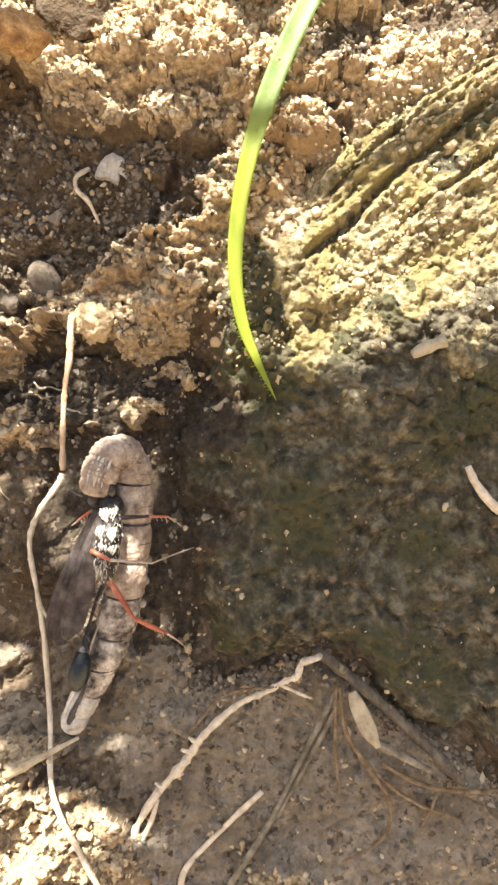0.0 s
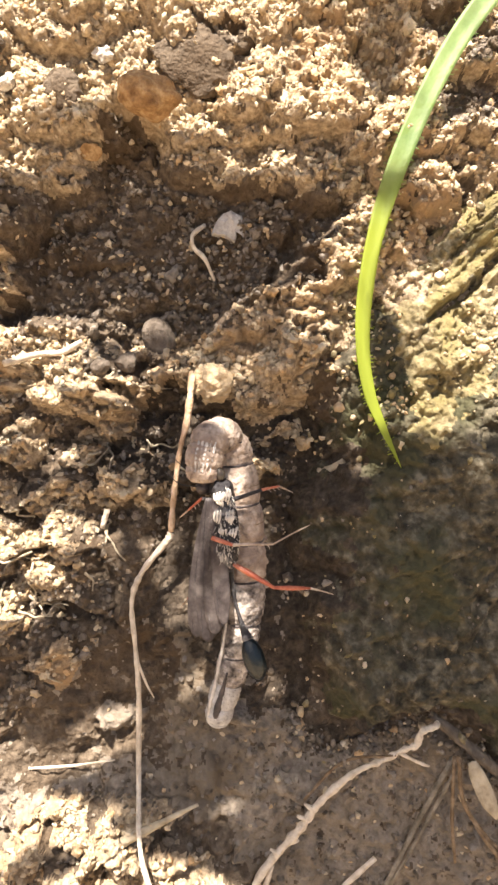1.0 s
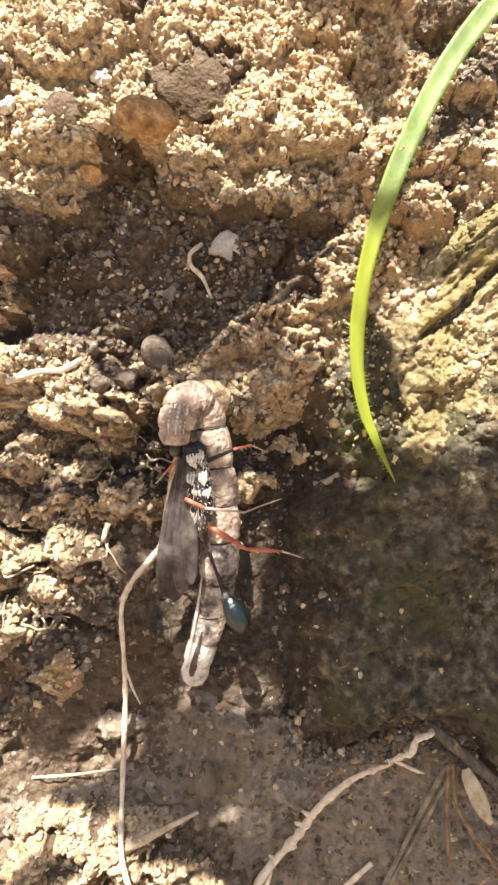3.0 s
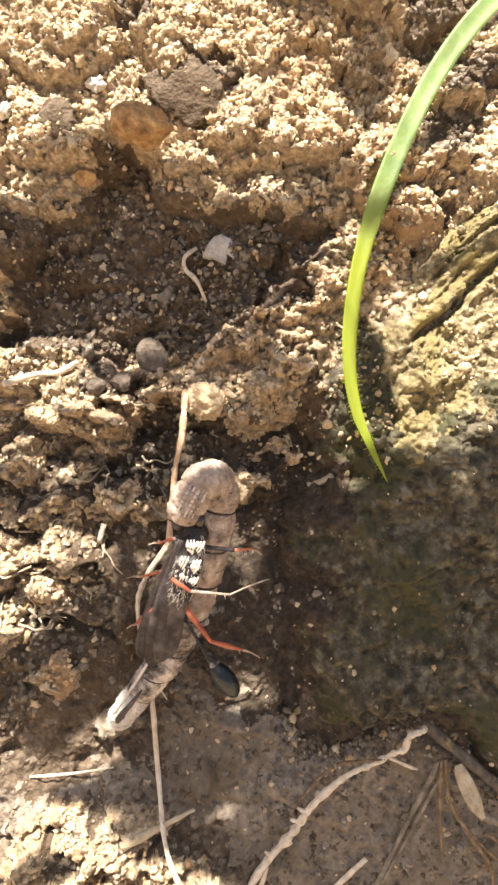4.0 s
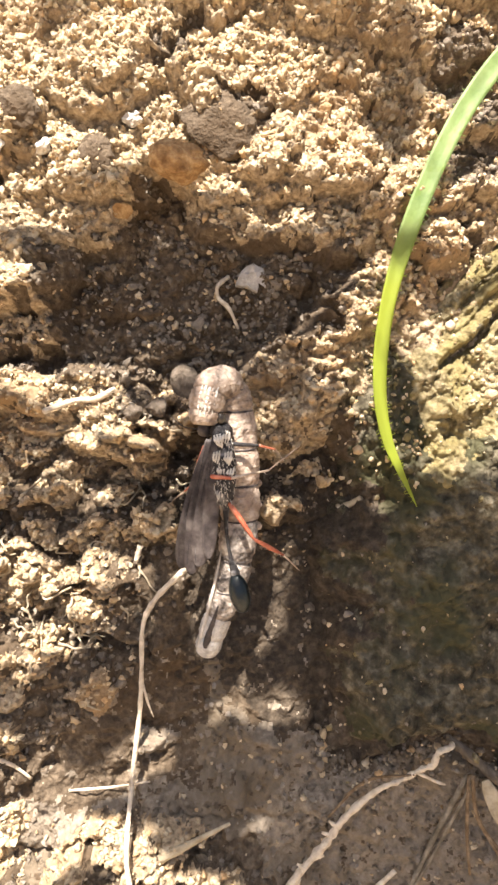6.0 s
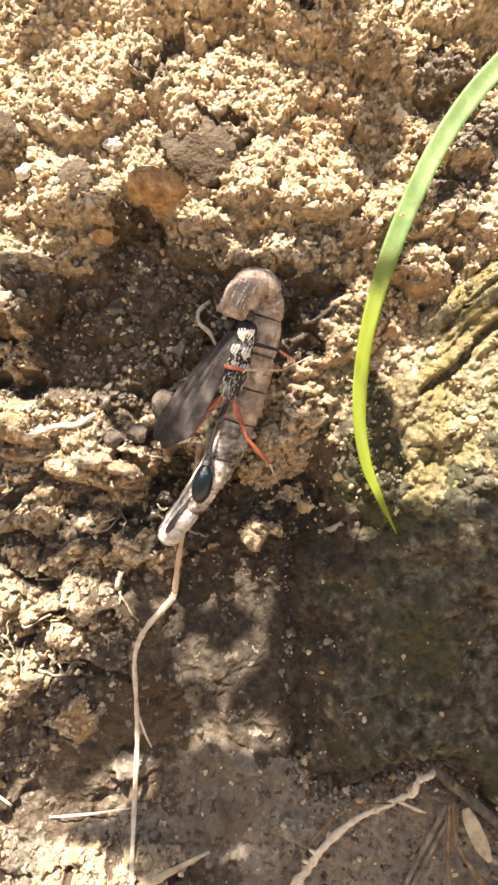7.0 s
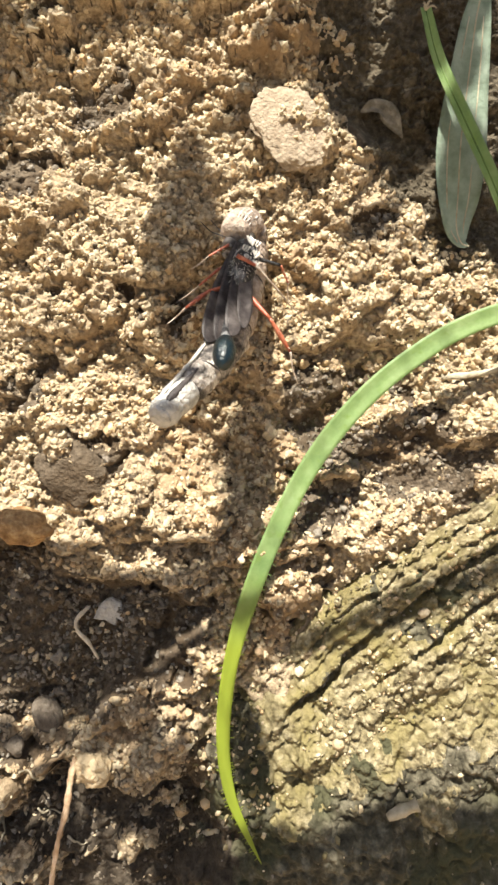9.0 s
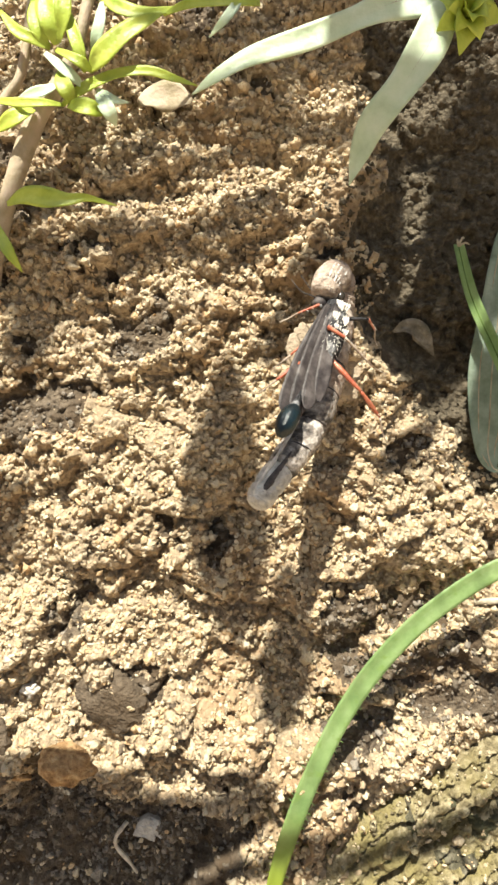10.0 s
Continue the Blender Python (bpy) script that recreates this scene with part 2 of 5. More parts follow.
def scales(u, v, size, seed):
    """Heights of a layer of broken clods about size across, 0 to 1: each a tilted plane that stands out most at its lower edge."""
    u, v = np.asarray(u, float) / size, np.asarray(v, float) / size
    i, j = np.floor(u).astype(np.int64), np.floor(v).astype(np.int64)
    first, second, top = np.full(u.shape, 9.0), np.full(u.shape, 9.0), np.zeros(u.shape)
    for di in (-1, 0, 1):
        for dj in (-1, 0, 1):
            a, b = i + di, j + dj
            du, dv = u - a - hashed(a, b, seed), v - b - hashed(a, b, seed + 1)
            d = np.sqrt(du * du + 1.5 * dv * dv) - 0.25 * hashed(a, b, seed + 2)
            h = 0.25 + 0.5 * hashed(a, b, seed + 3) - (0.2 + 0.5 * hashed(a, b, seed + 4)) * dv + 0.7 * (hashed(a, b, seed + 5) - 0.5) * du
            near = d < first
            second = np.where(near, first, np.minimum(second, d))
            top = np.where(near, h, top)
            first = np.where(near, d, first)
    crack = np.clip((second - first) / 0.22, 0, 1)
    return np.clip(top, 0, 1.2) * (0.35 + 0.65 * np.sqrt(crack))


def inside(u, v, poly, soft):
    """1 well inside the outline poly, 0 outside, soft millimetres of edge."""
    u, v = np.asarray(u, float), np.asarray(v, float)
    dist, odd = np.full(u.shape, 1e9), np.zeros(u.shape, bool)
    for (ax, ay), (bx, by) in zip(poly, poly[1:] + poly[:1]):
        ex, ey = bx - ax, by - ay
        t = np.clip(((u - ax) * ex + (v - ay) * ey) / (ex * ex + ey * ey), 0, 1)
        dist = np.minimum(dist, np.hypot(u - ax - t * ex, v - ay - t * ey))
        if ay != by:
            odd ^= ((ay > v) != (by > v)) & (u < (bx - ax) * (v - ay) / (by - ay) + ax)
    s = np.clip(0.5 + np.where(odd, dist, -dist) / (2 * soft), 0, 1)
    return s * s * (3 - 2 * s)


def mesh_of(name, verts, faces, mat, smooth=True):
    me = bpy.data.meshes.new(name)
    me.from_pydata([tuple(p) for p in verts], [], faces)
    me.materials.append(mat)
    if smooth:
        me.polygons.foreach_set("use_smooth", [True] * len(me.polygons))
    me.update()
    return me


class Thing:
    """A top-level thing with its base at (u, v, w) of the bank; its parts are given in bank millimetres."""

    squeeze = 1.0

    def __init__(self, name, base, label, category, group="", kind=""):
        self.base = base
        self.ob = tagged(new(name), label, category, group, kind)
        self.ob.matrix_basis = BANK @ Matrix.Translation(spot(*base))

    def rel(self, pts):
        b = self.base
        return [((p[0] - b[0]) * MM, (b[2] - p[2]) * MM, (p[1] - b[1]) * MM * self.squeeze) for p in pts]

    def part(self, name, shape, mat, label="", under=None, smooth=True, kind=""):
        ob = new(name, mesh_of(name, self.rel(shape[0]), shape[1], mat, smooth))
        ob.parent = under or self.ob
        return tagged(ob, label, kind=kind)


def single(name, base, shape, mat, label, category, group="", kind="", smooth=True):
    """A top-level thing of one mesh."""
    rel = [((p[0] - base[0]) * MM, (base[2] - p[2]) * MM, (p[1] - base[1]) * MM) for p in shape[0]]
    ob = tagged(new(name, mesh_of(name, rel, shape[1], mat, smooth)), label, category, group, kind)
    ob.matrix_basis = BANK @ Matrix.Translation(spot(*base))
    return ob


def smooth_line(pts, per=5):
    """Catmull-Rom points through pts (each of any number of values)."""
    p = [np.array(q, float) for q in pts]
    p = [2 * p[0] - p[1]] + p + [2 * p[-1] - p[-2]]
    out = []
    for a, b, c, d in zip(p, p[1:], p[2:], p[3:]):
        for s in range(per):
            t = s / per
            out.append(0.5 * (2 * b + (c - a) * t + (2 * a - 5 * b + 4 * c - d) * t * t + (3 * b - a - 3 * c + d) * t ** 3))
    out.append(p[-2])
    return out


def tube(pts, sides=8, per=5, knots=0.0, seed=0, flat=1.0):
    """A round stalk through rows (u, v, w, radius), with closed ends; knots: uneven thickness; flat: thickness along w."""
    rng = random.Random(seed)
    line = smooth_line(pts, per)
    verts, faces = [], []
    side = Vector((1, 0, 0.2))
    for i, q in enumerate(line):
        a, b = line[max(i - 1, 0)], line[min(i + 1, len(line) - 1)]
        way = Vector((b - a)[:3]).normalized()
        side = (side - way * side.dot(way)).normalized()
        up = way.cross(side)
        r = max(q[3], 0.02) * (1 + knots * (rng.random() - 0.5) * 2)
        for k in range(sides):
            g = 2 * math.pi * k / sides
            o = (side * math.cos(g) + up * math.sin(g)) * r * (1 + knots * 0.5 * (rng.random() - 0.5))
            verts.append((q[0] + o.x, q[1] + o.y, q[2] + o.z * flat))
    n = len(line)
    for i in range(n - 1):
        for k in range(sides):
            j = (k + 1) % sides
            faces.append((i * sides + k, i * sides + j, (i + 1) * sides + j, (i + 1) * sides + k))
    faces.append(tuple(range(sides))[::-1])
    faces.append(tuple((n - 1) * sides + k for k in range(sides)))
    return verts, faces


def leaf(pts, fold=0.25, thick=0.12, across=6, wave=0.0, seed=0, per=6, lean=0.0):
    """A leaf along rows (u, v, w, half width): folded along its midrib, with thickness and a wavy edge; lean turns it about its length, in degrees."""
    line = smooth_line(pts, per)
    n, rng = len(line), random.Random(seed)
    ph = rng.random() * 6
    top, bottom = [], []
    for i, q in enumerate(line):
        a, b = line[max(i - 1, 0)], line[min(i + 1, n - 1)]
        way = Vector((b - a)[:3]).normalized()
        side = way.cross(Vector((0, 0, 1)))
        side = (side if side.length > 0.05 else Vector((1, 0, 0))).normalized()
        side = Matrix.Rotation(radians(lean), 3, way) @ side
        up = side.cross(way)
        for k in range(across + 1):
            s = 2 * k / across - 1
            r = max(q[3], 0.03)
            lift = fold * r * abs(s) + wave * r * math.sin(ph + i * 0.4 + s * 1.7) * s * s
            p = Vector(q[:3]) + side * s * r + up * lift
            top.append(p + up * thick * 0.5 * (1.6 - abs(s)))
            bottom.append(p - up * thick * 0.5 * (1.6 - abs(s)))
    m, w = across + 1, len(top)
    faces = []
    for i in range(n - 1):
        for k in range(across):
            a = i * m + k
            faces.append((a, a + 1, a + m + 1, a + m))
            faces.append((w + a, w + a + m, w + a + m + 1, w + a + 1))
        for k in (0, across):
            a = i * m + k
            faces.append((a, a + m, w + a + m, w + a) if k == 0 else (a, w + a, w + a + m, a + m))
    for i in (0, n - 1):
        for k in range(across):
            a = i * m + k
            faces.append((a, w + a, w + a + 1, a + 1) if i == 0 else (a, a + 1, w + a + 1, w + a))
    return [tuple(p) for p in top + bottom], faces


def blob(centre, radii, turn=0.0, rough=0.15, seed=0, level=3, grain=1.0, facets=0.0):
    """An uneven stone or clod: an icosphere pushed in and out by noise; facets flattens it into planes."""
    bm = bmesh.new()
    bmesh.ops.create_icosphere(bm, subdivisions=level, radius=1)
    off = Vector((seed * 3.7, seed * 1.3, -seed * 2.1))
    rng = random.Random(seed)
    planes = [(Vector((rng.gauss(0, 1), rng.gauss(0, 1), rng.gauss(0, 1))).normalized(), 0.62 + 0.25 * rng.random()) for _ in range(9)]
    c, s = math.cos(radians(turn)), math.sin(radians(turn))
    verts = []
    for x in bm.verts:
        p = x.co.copy()
        if facets:
            for nrm, d in planes:
                e = p.dot(nrm) - d
                if e > 0:
                    p -= nrm * e * facets
        p *= 1 + rough * noise.fractal(x.co * 1.6 * grain + off, 1.0, 2.1, 4)
        a, b = p.x * radii[0], p.y * radii[1]
        verts.append((centre[0] + a * c - b * s, centre[1] + a * s + b * c, centre[2] + p.z * radii[2]))
    faces = [tuple(q.index for q in f.verts) for f in bm.faces]
    bm.free()
    return verts, faces


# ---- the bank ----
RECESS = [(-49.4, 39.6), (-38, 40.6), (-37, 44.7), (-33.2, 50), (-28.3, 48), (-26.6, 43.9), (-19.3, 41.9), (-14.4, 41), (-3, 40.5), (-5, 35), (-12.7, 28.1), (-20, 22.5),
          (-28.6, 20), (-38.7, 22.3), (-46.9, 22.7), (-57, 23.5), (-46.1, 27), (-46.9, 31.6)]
# dark earth between the crumbs, its colour standing for shade as well as damp
BARE_SHADED = [[(-30.2, 12.8), (-26.1, 17), (-19.6, 15.6), (-16, 10), (-8, 14), (-3.4, 9.6), (-5.7, -27), (-13, -27), (-21, -21), (-26, -16), (-28, -8), (-26.1, 1.4), (-31.8, 5.5)],
        [(8.4, 63.3), (16.6, 64.2), (28.1, 65.9), (29, 61), (18.3, 59.2), (10, 59.2)], [(5.9, 55), (16.7, 55.9), (16.7, 51), (8.4, 50.1)],
        [(16.6, 57.6), (26.5, 59.3), (36.5, 62.6), (36.6, 57.7), (23.3, 53.5)], [(-56, -26), (-40, -26), (-33, -32), (-38, -37), (-46, -36), (-56, -34)]]
# clumps of dry sunlit crumbs left pale among it: place, half sizes
FAR_CLUMPS = [(-49.5, 16.3, 5, 5), (-40.7, 15.5, 4.4, 4), (-35.1, 12.4, 5, 4), (-39, 0.4, 3.8, 3.2), (-33.1, 2, 1.8, 3.2), (-49.4, -5.2, 6, 4.2),
              (-39, -5.9, 3.4, 3.2), (-43, -10.3, 3.4, 2.4), (-46.1, -15.5, 3, 3), (-39.8, -19.5, 2.4, 3), (-51.7, -26.7, 3, 3), (-55, 8, 4, 4),
              (-56, -12, 4, 5), (-52, -19, 4, 3), (-42.4, 33.1, 2, 1.5), (-45, 8, 3, 2.4), (-37, 7, 2.2, 1.8), (-46, 1.5, 2.6, 2)]
ROOT_CLUMPS = [(-26.8, 15.6, 2.2, 2.2), (-30.3, 2.8, 1.8, 3.2), (-27.9, 1.6, 1.8, 1.8), (-10.4, 15, 2.4, 3.4), (-10.8, 8.1, 2.2, 1.0), (-14.4, 4.2, 2.6, 1.4),
               (-22, 2.2, 1.2, 0.8), (-14, 13, 2, 2), (-11.5, 20.1, 2.4, 3.2), (-9.1, 25.8, 2.4, 3.2), (-22.5, 47.5, 4.2, 4.6), (-29.9, 45.4, 1.3, 2.2),
               (-31.5, -28, 2.6, 2)]
GULLY = [(-3, 71), (3, 71), (4.5, 60), (3, 52), (-1, 53), (-3, 60)]
FLOOR = [(-26, -3), (-30, -12), (-40, -26), (-50, -31), (-52, -90), (90, -90), (60, -40), (-4, -26), (-13, -4), (-18, 4)]
HEAPS = [[(-44, -39), (-36, -37), (-28, -38.5), (-18, -40.5), (-14, -49), (-10, -70), (-48, -70)], [(-70, -28), (-55, -33), (-51, -46), (-56, -62), (-70, -62)], [(0, -55), (6, -54), (9, -57), (5, -62), (-2, -60)]]
LEFT_HOLLOW = [(-47, 6), (-36, 9), (-29, 5), (-33, -3), (-42, -6), (-50, 0)]
# the dark upper right: humus soil and shade painted as one colour
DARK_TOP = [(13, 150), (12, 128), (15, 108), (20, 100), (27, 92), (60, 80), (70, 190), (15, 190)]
ROCK_EDGE = [(-3.7, 26), (-0.1, 29), (5.8, 35.5), (13, 41.5), (23.3, 48), (32.3, 52.5), (38, 56), (48, 60), (62, 55), (70, 30), (70, -20),
             (60, -58), (45, -54), (32, -44.5), (18.7, -35), (8.6, -28), (2.8, -30), (-6, -32.5), (-9.7, -27), (-10.4, -16), (-10.4, -5), (-9, 6), (-7.5, 16.6)]
# large clods that stand out of the bank: place, half sizes, height, turn
FOOT_CLODS = [(-51, 19, 7, 4, 2.0, 0), (-36, 14, 9, 3.2, 2.4, -18), (-30, 8, 4, 3, 1.4, 0), (-40, -9, 7, 4, 2.2, -35), (-53, -10, 6, 8, 2.0, 20), (-52, -31, 7, 3, 1.6, 20),
              (-40, -44, 9, 4, 1.2, 10), (-29, -51, 7, 4, 1.4, 20), (-20.5, -34, 2.6, 2.6, 1.6, 0), (-24.6, -17, 3.2, 2.9, 0.7, 0), (-15.8, -27.4, 2, 1.6, 1.0, 0), (-8, -36, 3, 2.5, 1.3, 0),
              (-9, 20, 3, 6, 1.4, -25)]
BROW_CLODS = [(-6, 53, 7, 5.5, 2.6, 0), (6, 49, 8, 3.4, 2.2, 25), (-17, 57, 6, 6, 2.4, 30), (-23, 65, 8, 6, 2.2, -20), (-38, 51, 9, 5, 2.6, -15), (-52, 40, 7, 10, 3.0, 10),
              (10, 72, 8, 5, 2.4, -10), (-40, 66, 9, 7, 2.2, 0), (-55, 60, 8, 7, 2.2, 0), (12, 60, 6, 4, 1.8, 0), (22, 64, 7, 4, 1.8, 10), (34, 66, 7, 4, 1.8, 10)]
TOP_CLODS = [(13, 83, 9, 8, 3.0, 20), (23, 79, 6, 5, 2.2, 0), (8, 107, 6, 6, 2.6, 30), (17, 104, 4, 7, 1.8, 0), (-12, 92, 8, 9, 2.2, 10), (-22, 84, 9, 7, 2.2, -10),
             (-10, 77, 6, 5, 2.0, 0), (-30, 96, 8, 7, 2.0, 0), (-48, 92, 9, 8, 2.2, 0), (-14, 112, 8, 6, 2.2, 25), (-25, 124, 9, 5, 2.2, 20), (-5, 130, 9, 5, 2.2, 30),
             (4, 122, 6, 5, 2.0, 30), (-20, 137, 9, 5, 1.8, 20)]


def damp_shade(u, v):
    """Where the soil is coloured dark for damp and shade between the clumps of dry crumbs, 0 to 1."""
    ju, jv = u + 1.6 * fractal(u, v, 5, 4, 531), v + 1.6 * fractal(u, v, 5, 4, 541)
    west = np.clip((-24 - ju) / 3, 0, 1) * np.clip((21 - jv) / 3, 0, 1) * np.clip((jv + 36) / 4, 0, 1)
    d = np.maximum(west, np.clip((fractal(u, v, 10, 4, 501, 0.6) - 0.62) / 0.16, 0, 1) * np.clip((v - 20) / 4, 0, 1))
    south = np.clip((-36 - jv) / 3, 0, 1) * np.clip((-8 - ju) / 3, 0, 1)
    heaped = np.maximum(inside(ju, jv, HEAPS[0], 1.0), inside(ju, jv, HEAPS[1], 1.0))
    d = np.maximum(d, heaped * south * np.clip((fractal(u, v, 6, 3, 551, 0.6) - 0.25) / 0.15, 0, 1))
    for poly in BARE_SHADED:
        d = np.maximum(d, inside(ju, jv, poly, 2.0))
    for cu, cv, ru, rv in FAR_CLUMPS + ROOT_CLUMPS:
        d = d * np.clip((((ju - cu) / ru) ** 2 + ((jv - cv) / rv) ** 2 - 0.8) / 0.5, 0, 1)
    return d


def bank_height(u, v):
    """How far the bank stands out, in millimetres."""
    bu, bv = u + 2.2 * fractal(u, v, 8, 3, 81), v + 2.2 * fractal(u, v, 8, 3, 85)
    wu, wv = u + 0.8 * fractal(u, v, 2.6, 3, 91), v + 0.8 * fractal(u, v, 2.6, 3, 95)
    hollow, gully, floor = inside(bu, bv, RECESS, 1.6), inside(wu, wv, GULLY, 1.3), inside(bu, bv, FLOOR, 3.0)
    for heap in HEAPS:
        floor = floor * (1 - inside(wu, wv, heap, 1.5))
    left, dark = inside(bu, bv, LEFT_HOLLOW, 2.0), inside(bu + 4 * fractal(u, v, 17, 3, 87), bv, DARK_TOP, 7)
    rock = inside(u, v, ROCK_EDGE, 2.0)
    w = 0.6 - 0.030 * np.clip(v, -120, 200) - 3.2 * hollow - 2.8 * gully - 0.6 * floor - 2.4 * left - 4.5 * dark - 1.5 * rock
    w = w + 1.0 * fractal(u, v, 24, 2, 5)
    for cu, cv, ru, rv, h, turn in FOOT_CLODS + BROW_CLODS + TOP_CLODS:
        c, s = math.cos(radians(turn)), math.sin(radians(turn))
        du, dv = bu - cu, bv - cv
        across, along = (dv * c - du * s) / rv, (du * c + dv * s) / ru
        # a clod stands out most at its lower edge, which breaks off short
        w = w + h * (1.15 - 0.55 * across) * np.clip(1 - along ** 2 - across ** 2, 0, 1) ** 0.32
    for cu, cv, ru, rv in FAR_CLUMPS + ROOT_CLUMPS:
        w = w + 1.5 * np.sqrt(np.clip(1 - ((bu - cu) / ru) ** 2 - ((bv - cv) / rv) ** 2, 0, 1))
    damp_dim = damp_shade(u, v)
    floor = floor * (1 - 0.65 * damp_dim)
    w = w - 0.7 * damp_dim - (0.7 + 2.4 * np.clip((v + 14) / 8, 0, 1)) * inside(bu, bv, BARE_SHADED[0], 2.5)
    rough = np.clip(1 - 0.45 * damp_dim - 0.85 * floor - 0.3 * hollow - 0.5 * rock - 0.3 * dark, 0.27, 1)
    loose = np.clip(0.6 + 0.9 * fractal(u, v, 13, 2, 101), 0.15, 1.2)
    fu, fv = u + 0.35 * fractal(u, v, 1.1, 2, 111), v + 0.35 * fractal(u, v, 1.1, 2, 115)
    calm = np.clip((v - 48) / 10, 0, 1)
    w = w + rough * ((3.2 - 1.4 * calm) * scales(bu, bv, 9.5, 21) + (0.6 + loose) * (1.2 - 0.45 * calm) * scales(wu, wv, 4.1, 31) + 0.7 * scales(fu + 0.4 * (wu - u), fv + 0.4 * (wv - v), 2.0, 41) * (0.5 + loose))
    west = np.clip((-22 - u) / 8, 0, 1) * np.clip((24 - v) / 6, 0, 1)
    hole = np.clip((fractal(u, v, 10, 4, 141, 0.6) - 0.1) / 0.22, 0, 1)
    w = w - rough * (1 - dark) * (1.0 - 0.4 * calm + 2.6 * west) * hole * hole * (3 - 2 * hole)
    w = w - rough * (1 - 0.8 * dark) * (0.9 * lumps(wu, wv, 3.4, 121) ** 2 + 0.5 * lumps(fu, fv, 1.7, 131) ** 2)
    w = w + (0.15 + 0.4 * rough) * lumps(fu, fv, 1.15, 51) + (0.15 + 0.3 * rough) * fractal(u, v, 1.5, 3, 61, 0.6)
    return w


def build_ground():
    def steps(lo, hi, fine, far):
        mid = list(np.arange(lo, hi, fine))
        out, d = [], fine
        while sum(out) < far:
            d *= 1.28
            out.append(d)
        before = [lo - sum(out[:k + 1]) for k in range(len(out))][::-1]
        after = [mid[-1] + sum(out[:k + 1]) for k in range(len(out))]
        return np.array(before + mid + after)
    us, vs = steps(-64, 48, 0.21, 2500), steps(-66, 166, 0.21, 2500)
    u, v = np.meshgrid(us, vs)
    near = np.clip(1 - np.maximum(np.maximum(-66 - u, u - 50), np.maximum(-68 - v, v - 168)) / 120, 0, 1)
    w = bank_height(np.clip(u, -400, 400), np.clip(v, -400, 400)) * near
    # above the bank the ground levels off away from the viewer, below it towards the viewer
    c, s = math.cos(radians(TILT)), math.sin(radians(TILT))
    above, below = np.clip(v - 200, 0, None), np.clip(-110 - v, 0, None)
    vv = np.clip(v, -110, 200) + above * -s - below * -s
    ww = w - above * c + below * c
    x, y, z = u * MM, (BACK - ww) * MM, vv * MM
    nv, nu = u.shape
    idx = np.arange(nv * nu).reshape(nv, nu)
    faces = np.stack([idx[:-1, :-1], idx[:-1, 1:], idx[1:, 1:], idx[1:, :-1]], -1).reshape(-1, 4)
    me = bpy.data.meshes.new("ground")
    me.vertices.add(nv * nu)
    me.vertices.foreach_set("co", np.stack([x, y, z], -1).ravel())
    me.loops.add(faces.size)
    me.loops.foreach_set("vertex_index", faces.ravel())
    me.polygons.add(len(faces))
    me.polygons.foreach_set("loop_start", np.arange(0, faces.size, 4))
    me.polygons.foreach_set("use_smooth", np.ones(len(faces), bool))
    for m in (SOIL, DAMP, SHADED_HUMUS, DAMP_SHADED_EARTH, WET_SHADED_EARTH):
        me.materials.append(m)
    fu, fv = 0.5 * (u[:-1, :-1] + u[1:, 1:]), 0.5 * (v[:-1, :-1] + v[1:, 1:])
    grain = fractal(fu, fv, 5, 4, 301) * 1.6
    packed = inside(fu + grain, fv + grain, FLOOR, 0.1) > 0.5
    # the recess has its shade put into the colour, with the dark earth
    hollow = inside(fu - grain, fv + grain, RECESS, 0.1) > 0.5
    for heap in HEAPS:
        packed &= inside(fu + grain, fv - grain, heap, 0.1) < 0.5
    slot = np.where(inside(fu + 2.2 * fractal(fu, fv, 8, 3, 81) + 4 * fractal(fu, fv, 17, 3, 87) + grain, fv + 2.2 * fractal(fu, fv, 8, 3, 85) - grain, DARK_TOP, 0.1) > 0.5, 2, np.where((damp_shade(fu, fv) + 0.5 * fractal(fu, fv, 1.3, 3, 561, 0.7) > 0.5) | hollow, 3, np.where(packed, 1, 0)))
    # soil at the rock's foot is coloured dark, as if shaded
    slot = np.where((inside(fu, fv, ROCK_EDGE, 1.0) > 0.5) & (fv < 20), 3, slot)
    # darkest in the channel beside the rock, where colour replaces missing shade
    slot = np.where((slot == 3) & (inside(fu + grain, fv + grain, BARE_SHADED[0], 0.1) > 0.5), 4, slot)
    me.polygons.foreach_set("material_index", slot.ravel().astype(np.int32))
    me.update(calc_edges=True)
    ob = tagged(new("ground", me), "dry crumbly tan soil of a steep bank", "ground", kind="structure")
    ob.matrix_basis = BANK
    return ob


build_ground()


def top_of(u, v):
    return float(bank_height(np.array([float(u)]), np.array([float(v)]))[0])


